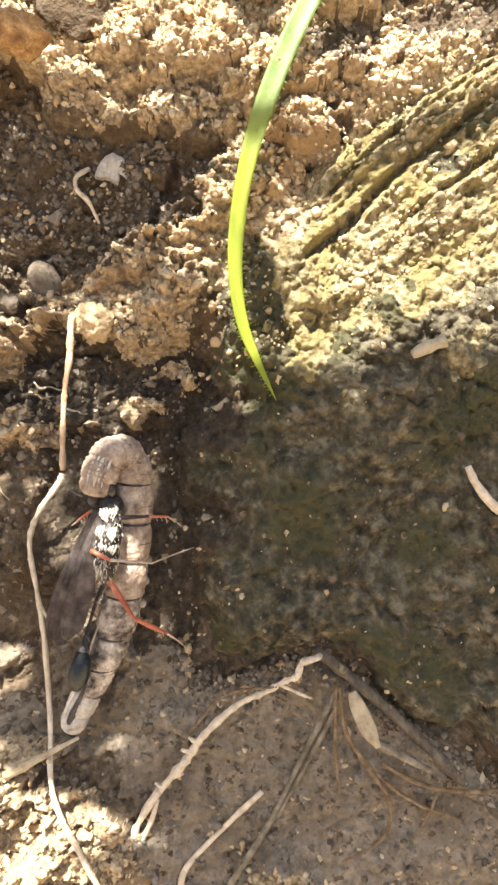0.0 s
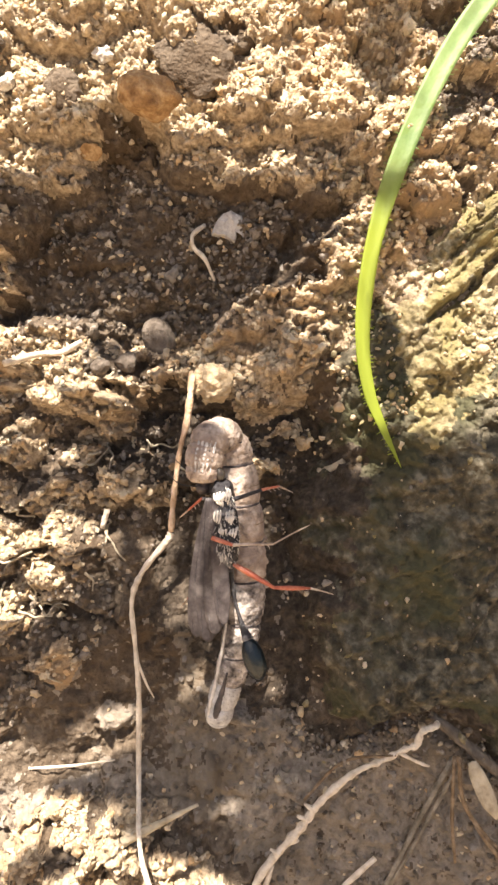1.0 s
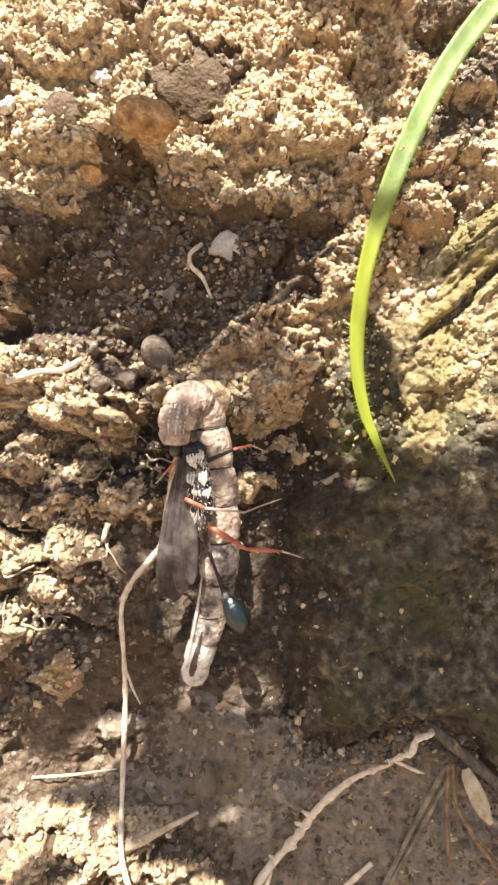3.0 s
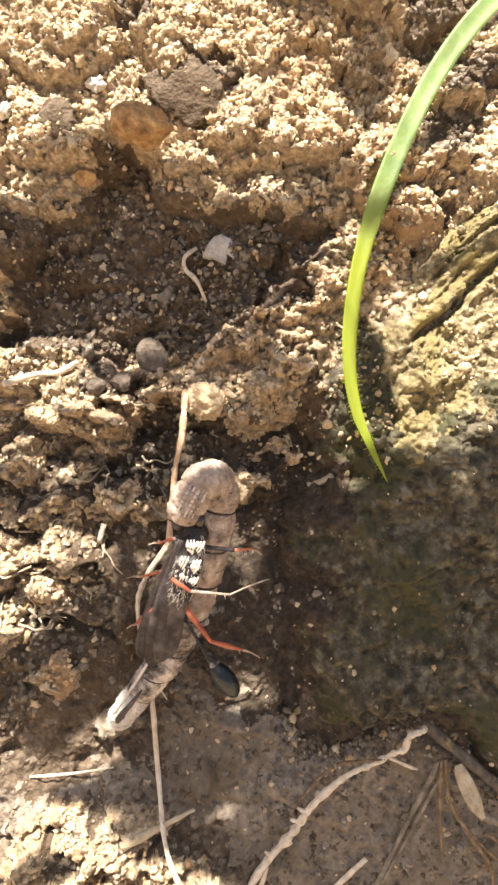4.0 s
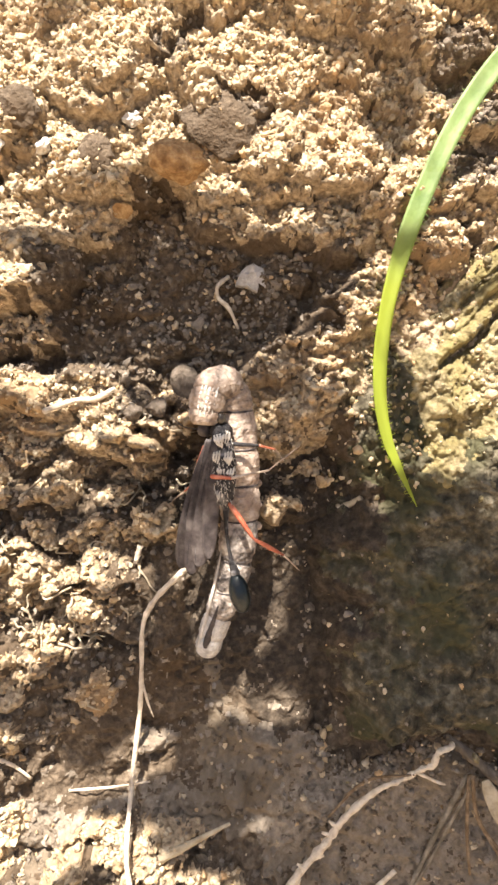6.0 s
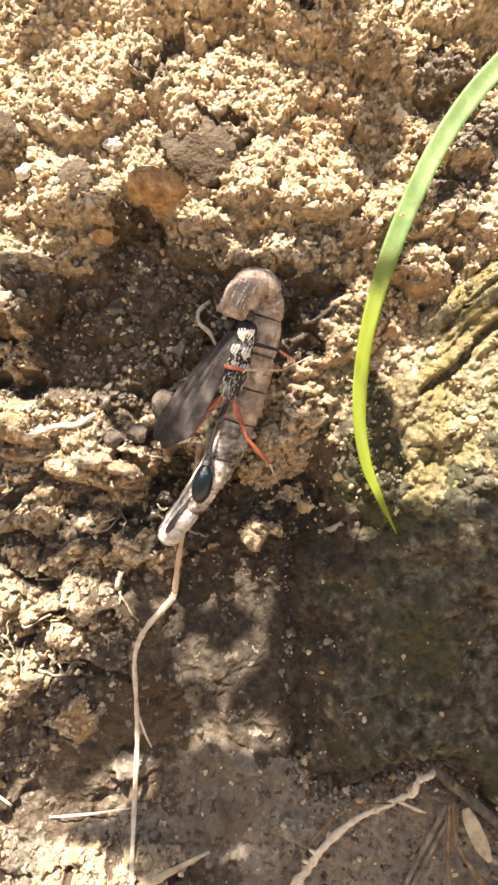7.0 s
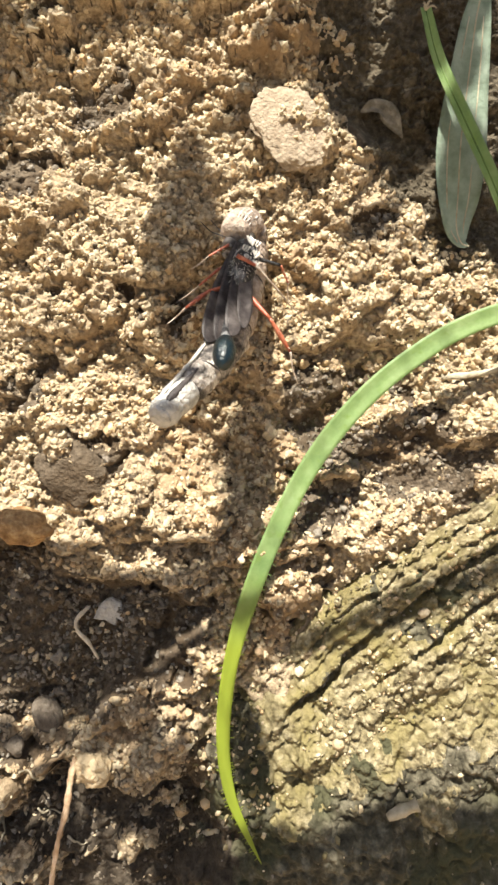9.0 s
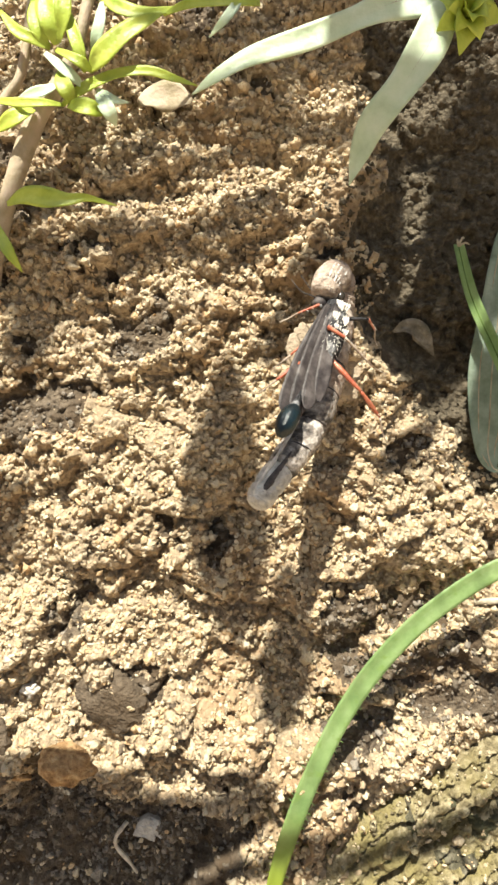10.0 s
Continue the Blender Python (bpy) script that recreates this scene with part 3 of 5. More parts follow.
def stuck_crumbs(name, label, u, v, w, r, rng, mats, slots, level=2, rough=1.0, smooth=True):
    """One object of many uneven crumbs at the given places."""
    bm = bmesh.new()
    bmesh.ops.create_icosphere(bm, subdivisions=level, radius=1)
    base = np.array([q.co for q in bm.verts])
    tri = np.array([[q.index for q in f.verts] for f in bm.faces])
    bm.free()
    shapes = np.array([base * (1 + rough * np.array([noise.fractal(Vector(p) * 1.9 + Vector((k * 5.1, 0, 0)), 1.0, 2.0, 3) for p in base]))[:, None] for k in range(24)])
    n = len(u)
    q = shapes[rng.randint(24, size=n)] * (r[:, None] * rng.uniform(0.5, 1.4, (n, 3)))[:, None, :]
    g, h = rng.rand(n) * 6.28, rng.uniform(-1, 1, n)
    one, nil = np.ones(n), np.zeros(n)
    a = np.stack([np.cos(g), -np.sin(g), nil, np.sin(g), np.cos(g), nil, nil, nil, one], -1).reshape(n, 3, 3)
    b = np.stack([one, nil, nil, nil, np.cos(h), -np.sin(h), nil, np.sin(h), np.cos(h)], -1).reshape(n, 3, 3)
    p = (np.einsum("nij,nkj->nki", a @ b, q) + np.stack([u, v, w], -1)[:, None, :]).reshape(-1, 3)
    f = (tri[None] + (np.arange(n) * len(base))[:, None, None]).reshape(-1, 3)
    me = bpy.data.meshes.new(name)
    me.vertices.add(len(p))
    me.vertices.foreach_set("co", np.stack([p[:, 0] * MM, (BACK - p[:, 2]) * MM, p[:, 1] * MM], -1).ravel())
    me.loops.add(f.size)
    me.loops.foreach_set("vertex_index", f.ravel())
    me.polygons.add(len(f))
    me.polygons.foreach_set("loop_start", np.arange(0, f.size, 3))
    me.polygons.foreach_set("use_smooth", np.full(len(f), smooth))
    for m in mats:
        me.materials.append(m)
    me.polygons.foreach_set("material_index", np.repeat(slots, len(tri)).astype(np.int32))
    me.update(calc_edges=True)
    ob = tagged(new(name, me), label, "soil", kind="stuff")
    ob.matrix_basis = BANK


def build_crumbs():
    """Loose crumbs of soil all over the bank, heaped where it is dry, few where it is packed."""
    rng = np.random.RandomState(4)
    n = 96000
    u, v = rng.uniform(-64, 48, n), rng.uniform(-66, 166, n)
    j = fractal(u, v, 5, 4, 301) * 1.6
    floor, hollow = inside(u + j, v + j, FLOOR, 1.5), inside(u - j, v + j, RECESS, 1.5)
    for heap in HEAPS:
        floor = floor * (1 - inside(u, v, heap, 1.5))
    dark, damp_dim = inside(u + 5 * fractal(u, v, 12, 3, 87), v, DARK_TOP, 3), damp_shade(u, v)
    patchy = np.clip(0.95 + 0.7 * fractal(u, v, 6, 3, 511), 0.4, 1)
    # they lie on the upper sides of clods and fall off the undersides
    under = np.clip(bank_height(u, v + 0.7) - bank_height(u, v - 0.7), -1, 2)
    patchy = patchy * np.clip(0.9 - 0.75 * under, 0.1, 1)
    keep = rng.rand(n) < patchy * np.clip(1 - 0.78 * floor - np.clip(2 * inside(u, v, ROCK_EDGE, 4.0) - 1, 0, 1) - 0.6 * dark - 0.12 * hollow - 0.6 * damp_dim, 0, 1)
    u, v, floor, hollow, dark, damp_dim = (x[keep] for x in (u, v, floor, hollow, dark, damp_dim))
    n = len(u)
    r = 0.2 + 0.26 * rng.rand(n) ** 2 + 0.36 * rng.rand(n) ** 14
    w = bank_height(u, v) + rng.uniform(-0.15, 0.45, n) * r
    # crumbs in the recess and the dark patches get the shade-dimmed colour
    slots = np.where(dark > 0.5, 2, np.where((np.maximum(np.maximum(hollow, floor), damp_dim) > 0.5) & (rng.rand(n) < 0.85), 1, 0))
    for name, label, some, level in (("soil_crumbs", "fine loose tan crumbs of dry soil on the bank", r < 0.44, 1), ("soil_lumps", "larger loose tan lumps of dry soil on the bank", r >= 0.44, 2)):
        stuck_crumbs(name, label, u[some], v[some], w[some], r[some], rng, (CRUMB, DAMP_SHADED_CRUMB, SHADED_HUMUS), slots[some], level, smooth=level > 1)


build_crumbs()


def rock_height(u, v):
    """The face of the big embedded rock: a sloping ledge above, a steep front below."""
    along, off = (u - 5) * 0.78 + (v - 20) * 0.62, (v - 20) * 0.78 - (u - 5) * 0.62
    ledge = np.clip((off + 14) / 26, 0, 1)
    w = 3.9 - 3.0 * ledge ** 1.2
    face = 1 - np.clip((off + 6) / 8, 0, 1)
    w = w + 0.9 * fractal(u, v, 20, 3, 205) + (0.4 + 0.5 * face) * fractal(u, v, 6, 4, 215, 0.55)
    w = w + face * (1.3 * scales(u + 1.6 * fractal(u, v, 5, 3, 217), v + 1.6 * fractal(u, v, 5, 3, 219), 8.0, 211) - 0.5)
    up = np.clip((off + 12) / 6, 0, 1)
    w = w + up * (0.75 * fractal(along / 12, off, 3.0, 3, 225, 0.5) + 0.25 * fractal(along / 9, off, 0.8, 3, 235) + 0.5 * lumps(u, v, 3.3, 249) * np.clip(fractal(u, v, 10, 2, 257) + 0.3, 0, 1))
    for at, deep, wide, start in ((2.2, 2.6, 0.65, 2), (4.6, 0.7, 0.3, 4), (6.6, 1.5, 0.4, -2), (9.6, 1.0, 0.35, 2), (-3.2, 1.3, 0.5, 14)):
        sway = off - at + 0.7 * fractal(along, off * 0, 9, 3, 290)
        w = w - deep * np.exp(-(sway / wide) ** 2) * np.clip((along - start) / 5, 0, 1)
    w = w + (0.8 + 0.5 * up) * lumps(u + 0.5 * fractal(u, v, 2, 2, 246), v, 2.4, 245) * np.clip(0.3 + 1.2 * fractal(u, v, 9, 2, 255), 0, 1) + 0.5 * lumps(u, v, 1.7, 247) * np.clip(0.5 + fractal(u, v, 6, 2, 256), 0, 1) + (0.35 + 0.25 * up) * lumps(u, v, 1.0, 265) + 0.35 * fractal(u, v, 1.6, 3, 275, 0.6)
    return w


def build_rock():
    centre = np.array([28.0, 4.0])
    edge = np.array(smooth_line(ROCK_EDGE + ROCK_EDGE[:1], 30))[:-1]
    na, nr = len(edge), 220
    r = np.linspace(0.004, 1, nr)
    wob = 1 + (0.012 + 0.045 * np.clip((16 - edge[:, 1]) / 12, 0, 1)) * fractal(edge[:, 0], edge[:, 1], 6, 3, 281)
    u = centre[0] + (edge[None, :, 0] - centre[0]) * r[:, None] * wob
    v = centre[1] + (edge[None, :, 1] - centre[1]) * r[:, None] * wob
    d = (1 - r)[:, None] * np.hypot(edge[:, 0] - centre[0], edge[:, 1] - centre[1])[None]
    # its top edge is a step, its other sides run out under the soil
    low = (np.clip((19 - edge[:, 1]) / 12, 0, 1) * (0.15 + 0.85 * np.clip((8 - edge[:, 0]) / 12, 0, 1)))[None]
    roll = 4.5 + 9.5 * low
    ragged = d + np.minimum(d, 4) * 0.5 * fractal(u, v, 9, 4, 285, 0.6)
    w = rock_height(u, v) - (6.5 + 3.5 * low) * np.clip(1 - ragged / roll, 0, 1) ** 1.7
    rings = [np.stack([u, v, w], -1).reshape(-1, 3)]
    for s, dw in ((1.0, -14), (0.9, -24), (0.6, -30), (0.01, -32)):
        q = np.stack([centre[0] + (edge[:, 0] - centre[0]) * s, centre[1] + (edge[:, 1] - centre[1]) * s, np.full(na, dw)], -1)
        rings.append(q)
    p = np.concatenate(rings)
    rows = nr + 4
    faces = []
    for i in range(rows - 1):
        for k in range(na):
            j = (k + 1) % na
            faces.append((i * na + k, (i + 1) * na + k, (i + 1) * na + j, i * na + j))
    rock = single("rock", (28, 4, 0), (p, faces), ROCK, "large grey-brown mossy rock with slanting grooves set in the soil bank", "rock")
    rock.data.materials.append(PALE_DUSTY_ROCK)
    mid = np.array([p[f[0]] for f in faces])
    fu, fv = mid[:, 0], mid[:, 1]
    rock.data.materials.append(WET_SHADED_EARTH)
    # the dusty ledge is painted sunlit, the face below and left of it shaded
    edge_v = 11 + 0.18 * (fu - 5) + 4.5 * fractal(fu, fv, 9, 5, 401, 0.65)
    dusty_lit = (fv > edge_v) & (fractal(fu, fv, 4, 3, 411) < 0.8) & (fu > 4 + 2 * fractal(fu, fv, 4, 3, 421) - 0.5 * np.clip(fv - 20, 0, 20))
    # soil smeared over its foot and its side, with the channel's painted-in shade
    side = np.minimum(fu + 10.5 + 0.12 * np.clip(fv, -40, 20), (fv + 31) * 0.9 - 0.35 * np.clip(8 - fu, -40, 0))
    soiled_shade = (side + 5 * fractal(fu, fv, 11, 5, 431, 0.65) < 4.5) & (fv < 20)
    rock.data.polygons.foreach_set("material_index", np.where(dusty_lit, 1, np.where(soiled_shade, 2, 0)).astype(np.int32))


build_rock()


def top_line(pts, above):
    """Rows (u, v, radius) laid on the bank, above its surface."""
    return [(u, v, top_of(u, v) + above, r) for u, v, r in pts]


def rest(u, v, reach=4.0):
    """The bank's height under something long that bridges its dips."""
    g = np.linspace(-reach, reach, 5)
    a, b = np.meshgrid(g, g)
    return float(np.percentile(bank_height(u + a.ravel(), v + b.ravel()), 70))


# ---- what shades the bank: an unseen weed, added over it, above and behind the viewer ----
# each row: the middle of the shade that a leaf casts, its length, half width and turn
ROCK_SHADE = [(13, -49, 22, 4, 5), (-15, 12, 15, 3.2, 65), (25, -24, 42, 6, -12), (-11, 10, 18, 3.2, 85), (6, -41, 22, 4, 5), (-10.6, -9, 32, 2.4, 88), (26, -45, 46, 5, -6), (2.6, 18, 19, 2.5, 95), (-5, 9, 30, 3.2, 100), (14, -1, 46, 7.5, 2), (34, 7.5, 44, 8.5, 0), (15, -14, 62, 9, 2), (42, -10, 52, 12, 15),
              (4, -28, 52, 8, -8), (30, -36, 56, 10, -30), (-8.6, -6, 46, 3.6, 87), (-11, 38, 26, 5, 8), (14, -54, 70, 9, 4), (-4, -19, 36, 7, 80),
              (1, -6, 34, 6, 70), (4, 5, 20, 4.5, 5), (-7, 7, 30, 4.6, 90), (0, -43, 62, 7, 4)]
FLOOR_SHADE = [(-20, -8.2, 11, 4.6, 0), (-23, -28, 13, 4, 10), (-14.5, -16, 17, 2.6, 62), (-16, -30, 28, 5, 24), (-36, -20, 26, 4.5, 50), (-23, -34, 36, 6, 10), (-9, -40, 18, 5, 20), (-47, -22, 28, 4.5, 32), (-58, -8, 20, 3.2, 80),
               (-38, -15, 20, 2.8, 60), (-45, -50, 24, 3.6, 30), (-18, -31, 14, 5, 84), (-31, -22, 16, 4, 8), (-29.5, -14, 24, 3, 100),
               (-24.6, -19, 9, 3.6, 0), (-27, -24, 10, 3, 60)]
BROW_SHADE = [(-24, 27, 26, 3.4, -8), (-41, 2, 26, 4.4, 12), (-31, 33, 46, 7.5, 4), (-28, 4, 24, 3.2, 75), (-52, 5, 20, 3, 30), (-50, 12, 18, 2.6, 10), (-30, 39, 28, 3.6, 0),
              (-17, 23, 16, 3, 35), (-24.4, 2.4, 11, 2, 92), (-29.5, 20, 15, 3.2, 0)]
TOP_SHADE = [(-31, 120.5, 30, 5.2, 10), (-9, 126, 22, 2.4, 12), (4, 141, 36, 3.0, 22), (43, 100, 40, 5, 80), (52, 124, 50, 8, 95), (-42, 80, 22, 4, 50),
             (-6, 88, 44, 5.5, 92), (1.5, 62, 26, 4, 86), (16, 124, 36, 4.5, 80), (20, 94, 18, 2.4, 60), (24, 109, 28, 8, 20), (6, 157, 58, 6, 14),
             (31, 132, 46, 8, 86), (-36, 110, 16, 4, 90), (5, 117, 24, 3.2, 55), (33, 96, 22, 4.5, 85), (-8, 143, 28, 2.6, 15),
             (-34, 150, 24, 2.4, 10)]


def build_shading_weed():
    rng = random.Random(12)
    weed = Thing("unseen_shade_weed", (150, 330, 90), "unseen leafy green weed added to shade the bank", "weed")
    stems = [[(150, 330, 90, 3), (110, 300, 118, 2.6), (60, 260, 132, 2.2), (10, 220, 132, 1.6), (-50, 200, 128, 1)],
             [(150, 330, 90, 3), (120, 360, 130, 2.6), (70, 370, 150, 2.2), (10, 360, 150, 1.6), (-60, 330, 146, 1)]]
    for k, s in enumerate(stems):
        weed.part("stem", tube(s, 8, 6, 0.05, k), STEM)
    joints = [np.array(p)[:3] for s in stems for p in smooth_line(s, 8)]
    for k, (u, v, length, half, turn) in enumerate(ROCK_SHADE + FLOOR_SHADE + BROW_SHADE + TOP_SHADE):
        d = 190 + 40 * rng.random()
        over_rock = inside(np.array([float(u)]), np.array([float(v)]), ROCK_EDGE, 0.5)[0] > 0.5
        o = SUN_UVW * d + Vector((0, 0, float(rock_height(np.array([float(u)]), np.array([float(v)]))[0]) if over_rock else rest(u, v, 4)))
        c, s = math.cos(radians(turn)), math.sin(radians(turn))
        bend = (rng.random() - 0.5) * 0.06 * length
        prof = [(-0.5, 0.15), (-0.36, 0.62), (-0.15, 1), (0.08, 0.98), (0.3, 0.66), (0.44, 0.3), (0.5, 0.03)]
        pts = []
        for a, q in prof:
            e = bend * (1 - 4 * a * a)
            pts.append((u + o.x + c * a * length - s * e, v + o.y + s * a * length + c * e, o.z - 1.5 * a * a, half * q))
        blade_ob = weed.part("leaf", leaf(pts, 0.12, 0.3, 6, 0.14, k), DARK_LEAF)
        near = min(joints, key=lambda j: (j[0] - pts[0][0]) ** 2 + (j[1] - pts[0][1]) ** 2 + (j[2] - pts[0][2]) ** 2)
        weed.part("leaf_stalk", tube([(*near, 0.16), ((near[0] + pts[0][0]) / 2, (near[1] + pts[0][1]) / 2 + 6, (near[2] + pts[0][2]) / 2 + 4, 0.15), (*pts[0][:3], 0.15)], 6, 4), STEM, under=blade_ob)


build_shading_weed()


# ---- stones and clods ----
def pebble(u, v, radii, turn, mat, label, seed, lift=0.3, facets=0.7, rough=0.12, name="pebble", cut=None):
    """A stone in the soil; cut: how far out its overhanging front is broken off."""
    w = rest(u, v, 1.2)
    p, f = blob((u, v, w + lift * radii[2]), radii, turn, rough, seed, 4, 1.0, facets)
    if cut is not None:
        over = Vector((0.05, -0.82, 0.57))
        q = [Vector(x) for x in p]
        p = [x - over * max(0, (x - Vector((u, v, w))).dot(over) - cut) * 0.93 for x in q]
    single(name, (u, v, w), (p, f), mat, label, name)




def slab(name, outline, thick, mat, label, seed):
    """A thin broken stone with a flat face and chipped rim."""
    rng = random.Random(seed)
    edge = [tuple(0.5 * (np.array(a) + np.array(b)) + [rng.gauss(0, 0.12), rng.gauss(0, 0.12)]) if h else a for a, b in zip(outline, outline[1:] + outline[:1]) for h in (0, 1)]
    n, c = len(edge), np.mean(edge, axis=0)
    w = rest(*c, 1.5)
    verts, faces = [], []
    for size, up in ((1.0, -0.8), (1.0, 0.7), (0.88, 1.0), (0.45, 1.08)):
        verts += [(c[0] + (u - c[0]) * size, c[1] + (v - c[1]) * size, w + thick * up + 0.1 * (v - c[1]) + rng.gauss(0, 0.05)) for u, v in edge]
    for k in range(3):
        faces += [(k * n + i, (k + 1) * n + i, (k + 1) * n + (i + 1) % n, k * n + (i + 1) % n) for i in range(n)]
    faces.append(tuple(3 * n + i for i in range(n)))
    single(name, (c[0], c[1], w), (verts, faces), mat, label, "pebble", smooth=False)


slab("pebble", [(-21.0, 36.1), (-20.1, 38.1), (-18.4, 39.2), (-16.9, 38.5), (-16.6, 35.7), (-17.6, 36.6), (-17.8, 35.1), (-19.3, 35.9)], 0.9, PALE_STONE, "angular pale grey pebble lodged in the soil", 3)
pebble(-27.9, 21.9, (2.2, 3.1, 2.0), 20, GREY_STONE, "smooth oval brownish grey pebble in a hollow", 5, 0.4, 0.2, 0.06)
pebble(-28.6, 50.6, (3.9, 2.6, 3.2), -10, BROWN_STONE, "ochre brown stone sticking out of the soil", 8, 1.3, 0.45, 0.2)
pebble(-31.8, 18.4, (1.6, 1.5, 1.1), 0, GREY_STONE, "small dull brown pebble in a shaded hollow", 11, 0.4)
pebble(-35.0, 17.5, (1.4, 1.2, 1.0), 40, GREY_STONE, "small rounded greyish brown pebble in the soil", 12, 0.4)
pebble(13.4, 7.3, (1.3, 1.0, 0.9), 10, PREY_STRIPE, "small whitish crumb stuck on the rock", 13, 2.4, 0.5, 0.45)
pebble(-36.8, 45.6, (1.5, 1.2, 1.6), 30, BROWN_STONE, "small brown stone under an overhanging lip", 14, 0.5, cut=0.3)
for k, (u, v, r) in enumerate(((-35.5, 58.7, 1.3), (-47.6, 54.4, 1.2), (-53.8, 54.0, 1.4))):
    pebble(u, v, (r, r * 0.75, r * 0.7), 40 * k, PREY_STRIPE, "small white fleck of stone in dry soil", 15 + k, 0.5, 0.6, 0.5)


def clod(u, v, radii, seed, sink=0.15, label="crumbly tan clod of dry soil in the bank", mat=None, facets=0.35, rough=0.28):
    w = rest(u, v, 2)
    p, f = blob((u, v, w + sink * radii[2]), radii, seed * 37, rough, seed, 5, 1.4, facets)
    a = np.array(p)
    q = (a - (u, v, w)) / np.linalg.norm(a - (u, v, w), axis=1)[:, None]
    bump = 0.55 * lumps(a[:, 0] + 0.5 * a[:, 2], a[:, 1] - 0.3 * a[:, 2], 1.1, seed) + 0.6 * lumps(a[:, 0] - 0.4 * a[:, 2], a[:, 1] + 0.3 * a[:, 2], 2.3, seed + 7)
    single("soil_clod", (u, v, w), (a + q * bump[:, None] * (0.4 if mat else 1), f), mat or SOIL, label, "clod")


clod(-20.3, 15.8, (2.5, 2.2, 2.0), 9, 0.45, "rounded tan soil nodule beside a root", CRUMB, 0.1, 0.3)
# three clods with their shadowed faces painted in by the dark earth colour
clod(-23.0, 57.8, (4.2, 5.8, 1.8), 21, -0.15, "brown clod half buried in crumbs, coloured dark as in shadow", DAMP_SHADED_EARTH, 0.6, 0.2)
clod(-40, 52.4, (2.8, 2.4, 1.5), 22, -0.25, "small brown clod half buried in crumbs, coloured dark as in shadow", DAMP_SHADED_EARTH, 0.6, 0.18)
clod(-50.6, 59, (3.2, 2.8, 1.6), 23, -0.25, "brown clod half buried in crumbs, coloured dark as in shadow", DAMP_SHADED_EARTH, 0.6, 0.18)
clod(7.5, 106, (5.0, 6.2, 1.0), 40, -0.55, "smooth flat pale clod of dried mud", PALE_MUD, 0.8, 0.2)


def build_rock_crumbs():
    """Pale specks of soil stuck to the rock."""
    rng = np.random.RandomState(31)
    u, v = rng.uniform(-9, 44, 9000), rng.uniform(-34, 52, 9000)
    ledge = (v - 12) - 0.5 * (u - 5) > 0
    keep = (rng.rand(9000) < np.where(ledge, np.clip(0.4 + 0.9 * fractal(u, v, 7, 3, 521), 0.05, 0.95), 0.08)) & (inside(u, v, ROCK_EDGE, 0.5) > 0.99)
    u, v = u[keep], v[keep]
    r = 0.13 + 0.27 * rng.rand(len(u)) ** 2 + 0.5 * rng.rand(len(u)) ** 18
    on_face = v < 12 + 0.5 * (u - 5)
    r = np.where(on_face, 0.1 + 0.75 * (r - 0.13), r)
    slots = np.where(on_face, np.digitize(rng.rand(len(u)), (0.22, 0.5)), np.where(rng.rand(len(u)) < 0.45, 1, 0))
    # more of them where the foot of the rock meets the floor
    a, b = np.array([(-9.7, -27), (-6, -32.5), (2.8, -30), (8.6, -28), (18.7, -35)]), np.array([(-6, -32.5), (2.8, -30), (8.6, -28), (18.7, -35), (32, -44.5)])
    k, t = rng.randint(5, size=420), rng.rand(420)[:, None]
    foot = a[k] + (b[k] - a[k]) * t + rng.normal(0, 1.1, (420, 2))
    fr = 0.2 + 0.4 * rng.rand(420) ** 2
    fw = np.where(inside(foot[:, 0], foot[:, 1], ROCK_EDGE, 0.1) > 0.5, np.maximum(bank_height(foot[:, 0], foot[:, 1]), rock_height(foot[:, 0], foot[:, 1]) - 5.2), bank_height(foot[:, 0], foot[:, 1])) + 0.2 * fr
    h = rock_height(u, v) + 0.1 * r
    u, v, r, h = np.append(u, foot[:, 0]), np.append(v, foot[:, 1]), np.append(r, fr), np.append(h, fw)
    slots = np.append(slots, np.where(rng.rand(420) < 0.12, 0, 2))
    stuck_crumbs("soil_specks", "pale specks of dry soil stuck to a rock", u, v, h, r, rng, (CRUMB, PALE_DUSTY_ROCK, DAMP_SHADED_CRUMB), slots, 1)


build_rock_crumbs()

# ---- blades and leaves ----
MAIN_BLADE = [(62, 79, -4, 1.5), (50, 80.6, 0, 1.5), (38.9, 79.8, 3, 1.5), (30, 77, 4.4, 1.5), (21.2, 71.3, 5, 1.5), (14.6, 65, 5.4, 1.5),
              (9.4, 57.9, 5.6, 1.45), (5.2, 49.8, 5.5, 1.4), (1.8, 41.2, 5.4, 1.35), (-0.5, 33.2, 5.2, 1.25),
              (-1.6, 25.6, 5.2, 1.2), (-1.6, 19.4, 5.2, 1.05), (-0.7, 14.4, 5.1, 0.88), (0.8, 10.6, 5, 0.64), (3.4, 5.2, 4.8, 0.05)]


